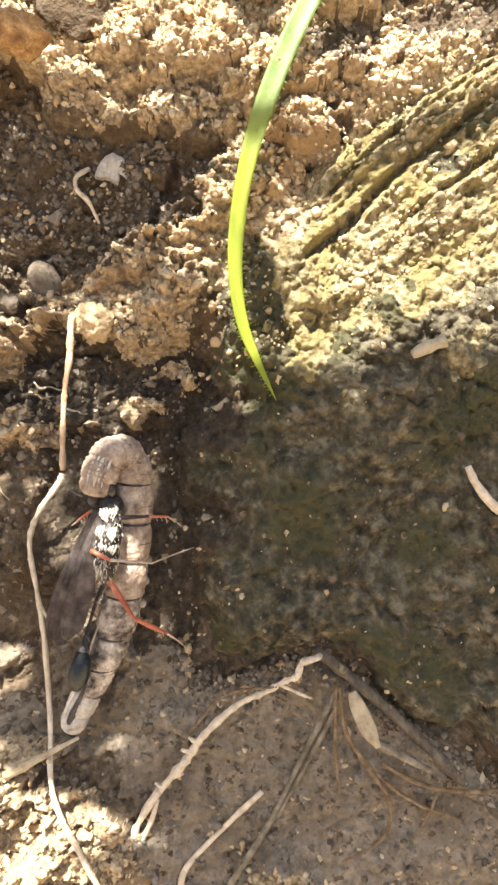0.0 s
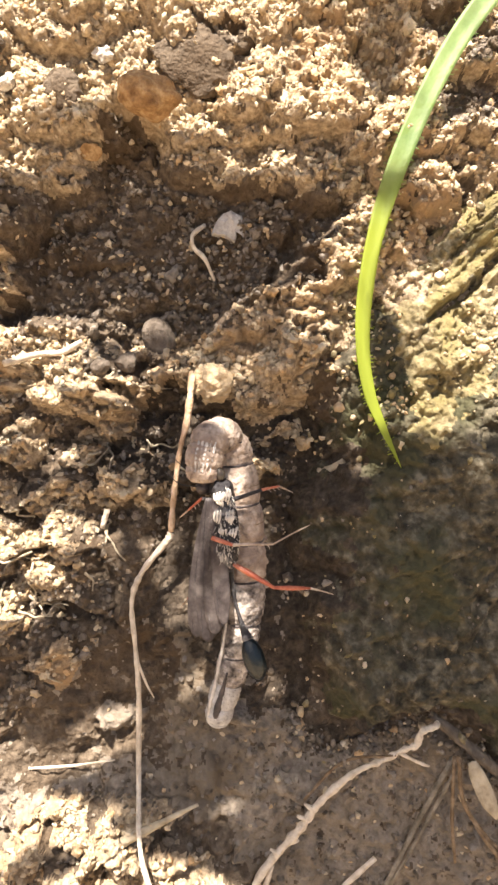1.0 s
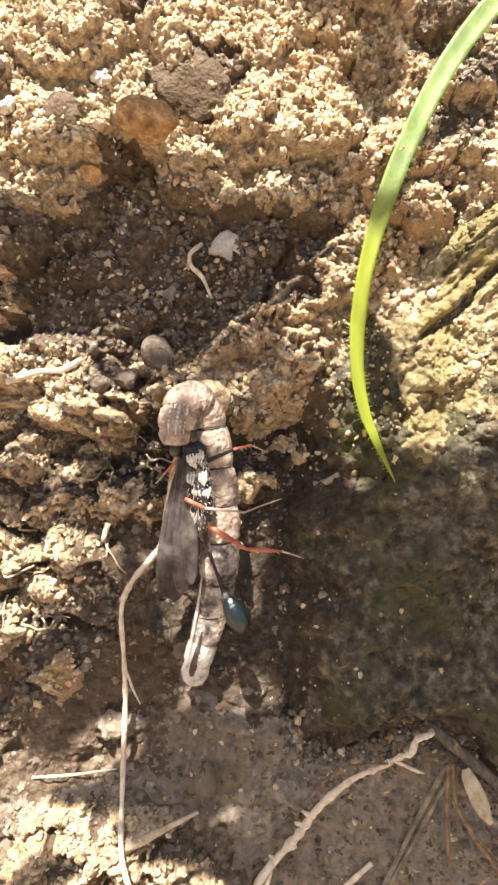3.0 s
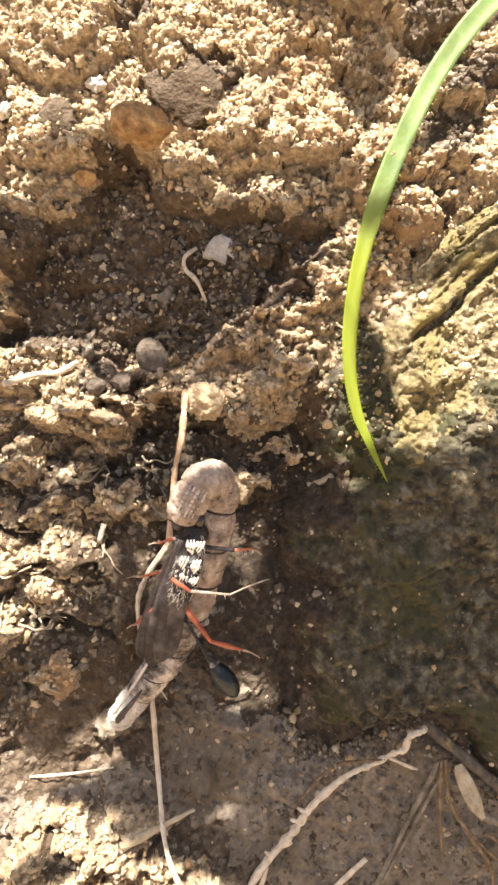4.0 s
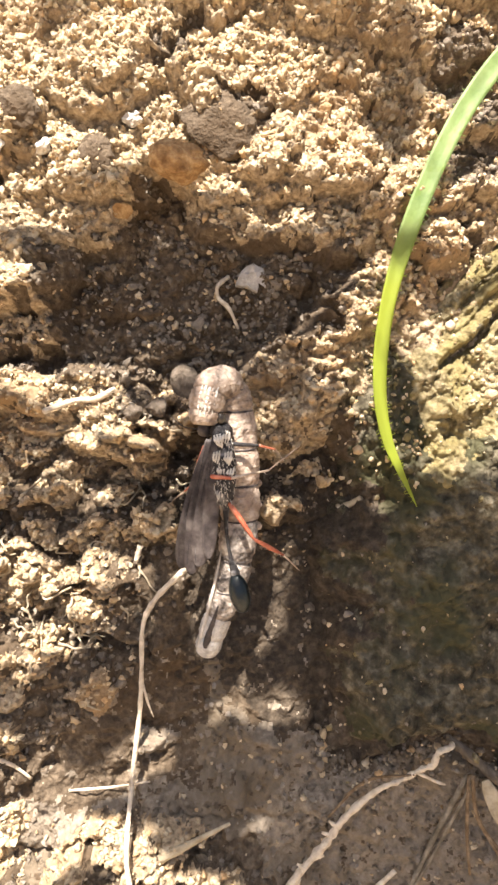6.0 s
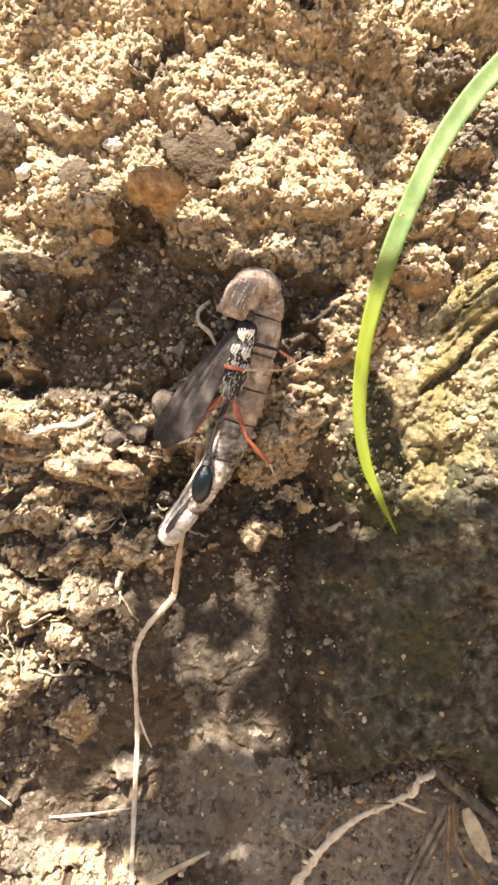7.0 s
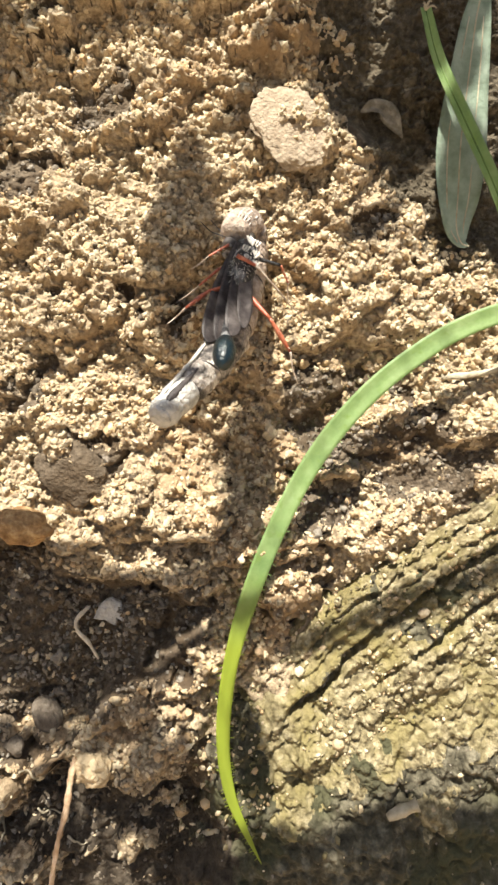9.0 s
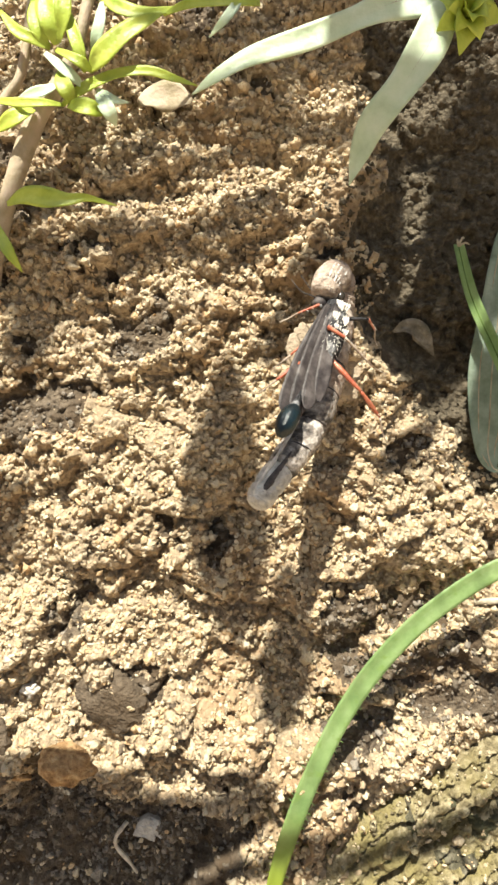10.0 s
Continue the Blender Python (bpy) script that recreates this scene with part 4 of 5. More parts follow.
def hairs(line, count, seed, length=0.55):
    """Fine hairs along both edges of a blade."""
    rng = random.Random(seed)
    pts = smooth_line(line, 12)
    verts, faces = [], []
    for _ in range(count):
        i = rng.randint(1, len(pts) - 2)
        q, way = pts[i], Vector((pts[i + 1] - pts[i - 1])[:3]).normalized()
        side = way.cross(Vector((0, 0, 1))).normalized() * rng.choice((-1, 1))
        a = Vector(q[:3]) + side * q[3] * 0.98 + Vector((0, 0, 0.2 * q[3]))
        b = a + (side + way * rng.uniform(-0.7, 0.5) + Vector((0, 0, rng.uniform(-0.3, 0.5)))).normalized() * length * rng.uniform(0.4, 1.2)
        p, f = tube([(*a, 0.05), (*b, 0.03)], 3, 1)
        faces += [tuple(k + len(verts) for k in x) for x in f]
        verts += p
    return verts, faces


def over(u, v):
    """The highest ground near a place, rock or soil."""
    g = np.linspace(-1.6, 1.6, 9)
    a, b = np.meshgrid(u + g, v + g)
    return max(float(rock_height(a, b).max()) if v < 34 else -9, float(np.percentile(bank_height(a, b), 85)))


def arch(v):
    """How far out the blade hangs along its length."""
    return 5.4 + 0.9 * math.exp(-((v - 46) / 26) ** 2)


lifts = [w - 1 if k < 2 else arch(v) for k, (u, v, w, r) in enumerate(MAIN_BLADE)]
MAIN_BLADE = [(u, v, w, r * (0.92 if v > 40 else 0.8)) for (u, v, _, r), w in zip(MAIN_BLADE, lifts)]
blade = Thing("grass_blade", (62, 79, -4), "long curved bright green grass blade with fine hairs", "grass")
b_ob = blade.part("blade", leaf(MAIN_BLADE, 0.22, 0.16), BLADE)
blade.part("hairs", hairs(MAIN_BLADE[3:], 150, 5), BLADE, "short pale hairs along the edge", b_ob, kind="stuff")
blade.part("midrib", tube([(p[0], p[1], p[2] + 0.02, max(0.07 * p[3], 0.03)) for p in MAIN_BLADE[:12]], 5, 5), BLADE)
STALK = [(48, 70, -4, 1.0), (42, 84, -1, 1.0), (36.9, 96.4, 1, 1.05), (31.9, 107.5, 1.2, 1.05), (28.4, 115.5, 1.2, 0.95), (26.6, 123.1, 1, 0.75)]
stalk = Thing("grass_blade", (48, 70, -4), "narrow folded green grass blade with a torn tip", "grass")
stalk.part("blade", leaf(STALK, 0.55, 0.15), BLADE)
stalk.part("midrib", tube([(p[0], p[1], p[2] + 0.05, 0.32 * p[3]) for p in STALK], 6, 5, 0, 0, 0.5), DARK_BLADE, "dark green fold along the middle")
for k, (du, dv) in enumerate(((1.6, 0.4), (0.9, 1.3), (-0.3, 1.0))):
    stalk.part("frayed_tip", tube([(26.6, 122.8, 1.1, 0.22), (26.6 + du * 0.6, 122.9 + dv * 0.8, 1.4, 0.16), (26.6 + du, 122.6 + dv, 1.2, 0.06)], 5, 3), STRAW, "dry frayed tip")
dead = Thing("withered_leaf", (36.5, 130, -3), "broad limp grey-green withered leaf hanging down", "leaf")
DEAD = [(36.5, 130, -3, 0.8), (35, 124, -2.4, 2.0), (33.7, 115, -2, 3.0), (32.6, 106, -2, 3.5), (32.2, 98, -2.2, 3.1), (32, 93.5, -2.4, 2.0), (32.6, 91, -2.2, 0.9), (33.6, 90.2, -1.6, 0.1)]
dead.part("blade", leaf(DEAD, 0.15, 0.15, 10, 0.16, 3), DEAD_LEAF)
for d in (-0.55, 0.5):
    dead.part("rib", tube([(p[0] + d * p[3], p[1], p[2] + 0.25 * p[3] * 0.4, 0.1) for p in DEAD[1:-1]], 5, 5), STRAW)
dead.part("midrib", tube([(p[0], p[1], p[2] + 0.05, 0.16) for p in DEAD], 5, 5), STRAW)


def weed_leaf(plant, a, b, half, mat=LEAF, arch=2.0, bow=0.0, seed=0, lean=0.0):
    """A lance-shaped leaf from a to b, arched outwards, with its midrib."""
    a, b = Vector(a), Vector(b)
    way = (b - a).normalized()
    side = way.cross(Vector((0, 0, 1))).normalized()
    rows = []
    for s, q in ((0, 0.2), (0.15, 0.6), (0.35, 1), (0.55, 0.95), (0.75, 0.62), (0.9, 0.28), (1, 0.03)):
        p = a.lerp(b, s) + Vector((0, 0, arch * 4 * s * (1 - s))) + side * bow * 4 * s * (1 - s)
        rows.append((*p, half * q))
    ob = plant.part("leaf", leaf(rows, 0.25, 0.16, 6, 0.12, seed, lean=lean), mat)
    plant.part("midrib", tube([(*r[:3], max(0.09 * r[3], 0.04)) for r in rows], 5, 4), PALE_LEAF, under=ob)


weed = Thing("weed", (-42, 116, -3), "bright green leafy weed with a pinkish stem on the bank", "weed")
weed.part("stem", tube([(-44, 112, -5, 1.4), (-41, 120, 0, 1.4), (-38.4, 128, 2, 1.35), (-33.9, 139.8, 3, 1.4), (-29.9, 146.2, 3, 1.2), (-27, 153, 3.5, 0.9), (-24, 166, 4, 0.7)], 10, 6, 0.06, 1), STEM)
weed.part("side_stem", tube([(-44, 130, 1, 0.9), (-39.5, 143, 1, 0.8), (-36.3, 148, 1.4, 0.7), (-34.5, 158, 2, 0.7)], 8, 5, 0.06, 2), STEM)


def lance(plant, rows, mat, seed):
    """A narrow leaf along rows (u, v, w, half width), with its midrib."""
    ob = plant.part("leaf", leaf(rows, 0.3, 0.16, 6, 0.14, seed), mat)
    plant.part("midrib", tube([(*r[:3], max(0.07 * r[3], 0.04)) for r in rows], 5, 4), PALE_LEAF, under=ob)


lance(weed, [(-38.5, 155.5, 3.6, 0.25), (-35.6, 151.8, 5.0, 0.83), (-33.3, 150.6, 5.0, 0.75), (-31.5, 150.1, 3.6, 0.25)], LEAF, 0)
lance(weed, [(-30.4, 150.4, 4.1, 0.42), (-30.7, 152.2, 5.5, 1.41), (-31.4, 155.0, 5.5, 1.41), (-32.1, 159.1, 4.1, 0.33)], LEAF, 1)
lance(weed, [(-29.9, 150.4, 4.6, 0.33), (-28.9, 153.1, 6.0, 1.08), (-28.9, 156.2, 6.0, 1.0), (-29.6, 159.5, 4.6, 0.17)], LEAF, 2)
lance(weed, [(-25.4, 146.0, 5.1, 0.33), (-23.6, 147.4, 6.3, 1.41), (-20.8, 149.9, 6.7, 1.49), (-18.1, 151.9, 6.3, 1.0), (-15.4, 154.0, 5.1, 0.17)], LEAF, 3)
lance(weed, [(-29.6, 142.2, 3.6, 0.33), (-26.3, 144.0, 4.6, 0.75), (-21.5, 145.7, 5.1, 0.75), (-17.2, 146.0, 5.1, 0.66), (-13.7, 145.2, 4.6, 0.5), (-10.7, 144.8, 3.6, 0.08)], LEAF, 4)
lance(weed, [(-32.0, 149.2, 4.1, 0.33), (-29.2, 146.4, 5.5, 0.75), (-27.6, 145.0, 5.5, 0.66), (-26.4, 144.2, 4.1, 0.17)], PALE_LEAF, 5)
lance(weed, [(-29.9, 146.3, 4.6, 0.33), (-28.9, 143.8, 6.0, 1.08), (-28.1, 142.4, 6.0, 1.0), (-27.7, 141.7, 4.6, 0.17)], LEAF, 6)
lance(weed, [(-29.2, 141.4, 5.1, 0.25), (-31.6, 141.0, 6.5, 0.58), (-34.7, 141.0, 6.5, 0.66), (-37.9, 142.0, 5.1, 0.5)], LEAF, 7)
lance(weed, [(-30.2, 145.1, 3.6, 0.33), (-31.7, 143.5, 5.0, 0.83), (-33.7, 142.9, 5.0, 0.75), (-36.1, 143.0, 3.6, 0.17)], PALE_LEAF, 8)
lance(weed, [(-24.7, 144.0, 4.1, 0.25), (-23.0, 142.4, 5.5, 0.58), (-21.6, 141.7, 5.5, 0.5), (-20.3, 142.2, 4.1, 0.08)], PALE_LEAF, 9)
lance(weed, [(-24.6, 143.1, 4.6, 0.33), (-23.2, 141.0, 6.0, 1.0), (-22.4, 139.6, 6.0, 0.91), (-21.9, 138.7, 4.6, 0.08)], PALE_LEAF, 10)
lance(weed, [(-28.4, 141.4, 5.1, 0.42), (-26.2, 140.5, 6.5, 1.16), (-24.7, 140.1, 6.5, 1.08), (-23.7, 140.0, 5.1, 0.17)], LEAF, 11)
lance(weed, [(-24.2, 157.4, 3.6, 0.42), (-21.1, 154.8, 5.0, 1.08), (-17.6, 154.1, 5.0, 0.83), (-12.9, 155.8, 3.6, 0.17)], LEAF, 12)
lance(weed, [(-15.3, 154.5, 4.1, 0.25), (-11.6, 155.0, 5.5, 0.66), (-6.6, 155.3, 5.5, 0.75), (-1.9, 156.0, 4.1, 0.42)], LEAF, 13)
lance(weed, [(-4.7, 156.2, 4.6, 0.5), (-5.9, 153.5, 6.0, 0.75), (-7.3, 151.8, 6.0, 0.5), (-8.9, 151.0, 4.6, 0.08)], PALE_LEAF, 14)
lance(weed, [(-36.9, 127.7, 5.1, 0.33), (-34.1, 128.4, 6.1, 1.16), (-30.8, 127.9, 6.6, 1.41), (-28.1, 127.7, 6.6, 0.91), (-25.6, 128.1, 6.1, 0.5), (-21.7, 127.4, 5.1, 0.08)], LEAF, 15)
lance(weed, [(-38.9, 125.2, 3.6, 0.33), (-37.4, 122.4, 5.0, 0.83), (-36.3, 120.4, 5.0, 0.66), (-35.4, 118.7, 3.6, 0.08)], LEAF, 16)
lance(weed, [(-25.2, 149.1, 4.1, 0.33), (-24.4, 150.6, 5.5, 0.83), (-23.9, 153.0, 5.5, 0.75), (-24.0, 156.3, 4.1, 0.25)], PALE_LEAF, 17)
lance(weed, [(-33.4, 141.0, 4.6, 0.33), (-34.6, 139.7, 6.0, 1.08), (-36.4, 138.7, 6.0, 1.08), (-39.1, 137.8, 4.6, 0.25)], LEAF, 18)
lance(weed, [(-30.1, 149.0, 5.1, 0.33), (-27.7, 147.3, 6.5, 0.66), (-26.2, 146.4, 6.5, 0.75), (-25.2, 146.0, 5.1, 0.25)], LEAF, 19)
lance(weed, [(-31.5, 150.3, 3.6, 0.25), (-32.5, 151.4, 5.0, 0.91), (-33.1, 153.7, 5.0, 1.0), (-33.7, 157.1, 3.6, 0.42)], LEAF, 20)
lance(weed, [(-26.4, 146.5, 4.1, 0.25), (-26.8, 148.7, 5.5, 0.83), (-27.8, 151.8, 5.5, 0.83), (-28.8, 155.5, 4.1, 0.17)], LEAF, 21)
tall = Thing("weed", (36, 166, -4), "weed with long pale green drooping leaves and a leafy bud", "weed")
tall.part("stem", tube([(40, 172, -8, 1.3), (32, 160, 6, 1.2), (24, 150.5, 11.5, 0.9)], 9, 5, 0.05, 2), STEM)
for k, rows in enumerate(([(22.6, 149.7, 12.4, 0.73), (18.4, 150.2, 13.4, 2.3), (14.8, 149.6, 13.6, 2.4), (10.2, 148.0, 13, 1.7), (4.3, 146.2, 12, 1.55), (-3.0, 144.5, 11, 1.37), (-7.6, 142.3, 10.4, 0.82), (-10.9, 140.1, 10, 0.05)],
                          [(22.6, 151.5, 12.4, 0.73), (20.7, 147.8, 13.6, 2.1), (18.7, 143.5, 14, 2.4), (15.8, 139.2, 13.6, 2.0), (12.3, 134.9, 12.8, 1.82), (10.7, 131.4, 12, 1.28), (9.5, 127.7, 11.2, 0.05)])):
    ob = tall.part("leaf", leaf(rows, 0.18, 0.18, 8, 0.2, 40 + k), PALE_LEAF)
    tall.part("midrib", tube([(*r[:3], max(0.07 * r[3], 0.05)) for r in rows], 5, 4), STRAW, under=ob)
rng = random.Random(8)
for k in range(17):
    g, reach = k * 2.4, 1.8 + k * 0.2
    weed_leaf(tall, (23.6, 147.8, 13), (23.6 + reach * math.cos(g), 147.8 + reach * math.sin(g), 16.5 - k * 0.2), 1.0 + 0.04 * k, LEAF, 1.3, 0, 60 + k, rng.uniform(-35, 35))

# ---- roots and litter ----
def clear(rows, above=0.8):
    """Rows lifted clear of the soil beside them, for a root that swings."""
    return [(u, v, max([w] + [rest(u + d, v, 1.5) + above for d in (-4, -2, 0, 2)]), r) for u, v, w, r in rows]


root = Thing("hanging_root", (-23, 16, 1), "thin pale winding root hanging loose down the bank", "root")
upper_root = root.part("upper_root", tube([(-23, 17, 0.8, 0.41)] + clear([(-22.9, 15.5, 2.8, 0.45), (-23.2, 11, 3.2, 0.45), (-24, 7, 3.2, 0.34), (-24.6, 1, 3.2, 0.37), (-24.8, -3.5, 3.2, 0.41)], 0.4), 8, 6, 0.22, 1), AMBER_ROOT)
lower_root = root.part("lower_root", tube(clear([(-24.8, -3.5, 3.2, 0.41), (-25.4, -4.6, 3.2, 0.48), (-28.4, -8.2, 3.2, 0.41), (-29.9, -12, 3.2, 0.37), (-29.6, -18, 3.1, 0.34), (-29.3, -24, 3, 0.33),
                          (-29.5, -34, 3, 0.33), (-28.6, -42, 2.9, 0.33), (-26, -50, 2.6, 0.33), (-23, -58, 2.2, 0.33)], 0.5), 8, 6, 0.24, 2), ROOT)
root.part("rootlet", tube([(-29.3, -20, 3, 0.20), (-28.4, -22.5, 2.9, 0.18), (-27.4, -24.6, 2.7, 0.08)], 6, 3), ROOT, under=lower_root)
white = Thing("forked_root", (8.5, -27.4, 4), "knobbly whitish root forking across the packed floor", "root")
white.part("main_root", tube([(9.5, -27.3, 2, 0.3), (8.5, -27.3, 4, 0.36), (6.7, -27.6, 4.8, 0.38), (6, -29.4, 4.6, 0.4), (4.4, -30.1, 4.4, 0.36), (2.1, -31.5, 4.2, 0.42), (-0.6, -32.7, 4.0, 0.4), (-2.9, -34.4, 3.8, 0.44), (-6.1, -37.6, 3.6, 0.5),
                              (-7.9, -40.4, 3.4, 0.56), (-12.2, -45.4, 3.3, 0.52), (-15.1, -50.4, 3.2, 0.52), (-18.6, -56, 3, 0.52), (-24, -64, 2.6, 0.55)], 9, 6, 0.34, 3), ROOT)
white.part("side_root", tube([(-11.6, -45.5, 3.2, 0.3), (-13, -49.5, 3.1, 0.33), (-16.5, -55.4, 2.9, 0.36), (-20, -62, 2.6, 0.36)], 8, 5, 0.2, 4), ROOT)
white.part("side_root", tube([(4, -30.6, 4.2, 0.22), (6.8, -32, 3.9, 0.22), (8, -32.5, 3.6, 0.12)], 7, 4, 0.15, 5), ROOT)
for k, (u, v, g) in enumerate(((-6.6, -38.2, 2.6), (-7.4, -39.4, 2.9), (-9.6, -42.4, 0.2), (-3.2, -34.6, 0.4), (-10.8, -43.9, 2.7))):
    white.part("root_stub", tube([(u, v, 3.6, 0.34), (u + 0.7 * math.cos(g), v + 0.7 * math.sin(g), 3.6, 0.28), (u + 1.3 * math.cos(g), v + 1.3 * math.sin(g), 3.5, 0.14)], 7, 3, 0.2, 30 + k), ROOT)

clump = Thing("root_clump", (10, -28, 4), "tangle of dark dead roots and straw under the rock", "root")
clump.part("dead_stem", tube([(8.5, -26.5, 2.4, 0.5), (12, -29.2, 3.2, 0.7), (18.5, -34.8, 2.8, 0.75), (25.6, -41.8, 2.2, 0.75), (31.5, -47.4, 1.8, 0.8), (42, -57, 1.5, 0.8)], 9, 6, 0.22, 6), DEAD_STEM, "thick weathered dark stem")
for k, line in enumerate(([(11.5, -31, 4, 0.3), (12.4, -37, 3.6, 0.3), (16, -42, 3.2, 0.25), (21, -46, 3, 0.25), (27, -48.5, 2.6, 0.2)], [(11, -31, 4, 0.25), (11, -39, 3.4, 0.25), (11.6, -45, 3, 0.2)],
                          [(15.6, -37.6, 4.2, 0.45), (19, -39.5, 4, 0.5), (23, -41.6, 3.8, 0.4)], [(17, -41, 3.3, 0.3), (23, -44, 3.2, 0.3), (31, -44.5, 3.2, 0.25), (36, -42, 3, 0.2)],
                          [(-7.7, -37.3, 3, 0.2), (-3, -31.9, 4, 0.2), (3.5, -30.7, 4.6, 0.15)], [(24, -45, 3, 0.2), (23, -48, 2.8, 0.2), (21.5, -50, 2.6, 0.12)],
                          [(14, -40, 3.4, 0.25), (18, -46, 3.1, 0.3), (17, -51, 2.8, 0.2), (12, -54, 2.6, 0.15)])):
    clump.part("dead_root", tube(line, 7, 5, 0.15, 20 + k), BROWN_ROOT if k != 2 else GREY_STRAW)


def straw(pts, label, above=0.5, mat=STRAW, flat=0.5, name="straw", seed=0, floor_at=None):
    rows = top_line(pts, above) if floor_at is None else [(u, v, floor_at, r) for u, v, r in pts]
    single(name, (pts[0][0], pts[0][1], rows[0][2]), tube(rows, 7, 4, 0.18, seed, flat), mat, label, name)


straw([(11.4, -32, 0.35), (7.1, -40.4, 0.42), (2.8, -49, 0.4), (-3, -58, 0.4)], "long dry straw stalk lying on the packed soil", 0.9, GREY_STRAW)
straw([(11.9, -33, 0.22), (7.9, -40.8, 0.28), (3.6, -48.6, 0.25)], "long dry straw stalk lying on the packed soil", 1.1, GREY_STRAW)
straw([(1.7, -45.4, 0.35), (-2.9, -49.7, 0.4), (-7.9, -54.4, 0.4), (-9, -58, 0.35)], "thin dry root lying on the packed soil", 0.6, ROOT)
straw([(-30.2, -41.2, 0.6), (-25.6, -38.8, 0.5), (-21.0, -36.4, 0.22)], "short pale splinter of straw on the soil", 0, STRAW, 0.5, floor_at=max(rest(-29, -40.5, 1.5), rest(-22, -37, 1.5)) + 0.5)
straw([(-43.3, -34.6, 0.16), (-38, -34.4, 0.24), (-32.2, -33.4, 0.12)], "thin dry rootlet lying on the soil", 0.4, ROOT)
straw([(27.3, -3, 0.5), (28.6, -5.6, 0.55), (31.6, -8.9, 0.55), (37.3, -12.6, 0.5), (44, -15, 0.4)], "short thick white root on the face of the rock", 0, ROOT, 1.0, "root", 3, 5.2)
straw([(-22, 37.6, 0.3), (-23.5, 35.9, 0.32), (-23.3, 34.2, 0.3), (-21.8, 32.7, 0.3), (-20.5, 30, 0.22)], "small curled pale rootlet in the hollow", 1.0, ROOT, 1.0, "rootlet")
straw([(-46.4, 17.5, 0.4), (-43.3, 19.2, 0.45), (-40.2, 19.5, 0.45), (-37.6, 21, 0.3)], "short pale root sticking out of the soil", 1.2, ROOT, 1.0, "root")
straw([(29.4, 71.2, 0.4), (34.2, 71.6, 0.5), (40.8, 73, 0.5), (48, 75, 0.5)], "pale dry straw lying on the bank", 0.6)
straw([(-54.7, 3, 0.45), (-55, 0.5, 0.4), (-55.6, -2, 0.35)], "short broken pale root in the soil", 1.2, ROOT, 1.0, "root")
straw([(-34, -1, 0.4), (-34.7, -3.6, 0.35)], "short broken pale root in the soil", 1.2, ROOT, 1.0, "root")
straw([(-53.7, -29.7, 0.3), (-50.5, -30.3, 0.3), (-48.1, -32.4, 0.25)], "thin dry rootlet lying on the soil", 0.6, ROOT)
straw([(-6.1, 4.3, 0.4), (-4.5, 4.6, 0.55), (-2.8, 5.8, 0.4)], "short pale root stub by the rock", 1.6, STRAW, 1.0, "root")
straw([(20.5, 11, 0.6), (22.5, 12, 0.8), (24.6, 12.8, 0.9)], "pale stub of root stuck on the rock", 0, STRAW, 1.0, "root", 4, 4.6)
flake = Thing("dry_flake", (14, -33, 4.6), "flat pale grey flake of dry leaf among dead roots", "leaf")
flake.part("blade", leaf([(12.9, -31.2, 4.9, 0.5), (13.5, -32.8, 5.1, 0.95), (14.9, -35.8, 5.0, 1.0), (16.2, -38.2, 4.8, 0.3)], 0.2, 0.25, 4, 0.15, 4), STRAW)
scrap = Thing("dry_leaf", (-20.0, 145.7, 0), "flat pinkish dry leaf scrap under a weed", "leaf")
scrap.part("blade", leaf([(-20.0, 145.7, rest(-20.0, 145.7, 2) + 0.8, 0.6), (-17.7, 146.7, rest(-17.7, 146.7, 2) + 0.8, 2.0), (-14.8, 146.7, rest(-14.8, 146.7, 2) + 0.8, 2.2), (-12.0, 145.7, rest(-12.0, 145.7, 2) + 0.8, 0.4)], 0.12, 0.2, 6, 0.2, 6), STEM)
litter = Thing("dry_leaf", (22, 110, -6), "crumpled grey-brown dead leaf scrap in the shade", "leaf")
litter.part("blade", leaf([(18.5, 111.5, rest(18.5, 111.5, 2) + 0.4, 0.2), (20.5, 112.4, rest(20.5, 112.4, 2) + 1, 1.1), (22.6, 111.6, rest(22.6, 111.6, 2) + 1.2, 1.6), (25.0, 108, rest(25, 108, 2) + 0.6, 0.1)], 0.5, 0.2, 6, 0.4, 9), GREY_STRAW)


def build_rootlets():
    """Fine pale fibres in the crumbly soil beside the floor."""
    rng = random.Random(77)
    for k in range(34):
        u, v = rng.choice(((-50, -8), (-38, 14), (-44, -4), (-36, 2), (-54, 12), (-40, -14)))
        u, v, g = u + rng.gauss(0, 4.5), v + rng.gauss(0, 4.5), rng.uniform(-2.6, -0.3)
        n = rng.uniform(2, 5)
        q = rng.uniform(-0.7, 0.7)
        pts = [(u + n * s * math.cos(g + q * s) + rng.gauss(0, 0.25), v + n * s * math.sin(g + q * s) + rng.gauss(0, 0.25), 0.19 - 0.1 * s) for s in (0, 0.25, 0.5, 0.75, 1)]
        single("rootlet", (u, v, top_of(u, v)), tube([(a, b, rest(a, b, 0.8) + 0.35, r) for a, b, r in pts], 5, 4, 0.3, k), STRAW, "fine pale root fibre in the crumbly soil", "rootlet", "fine roots in the bank")


build_rootlets()


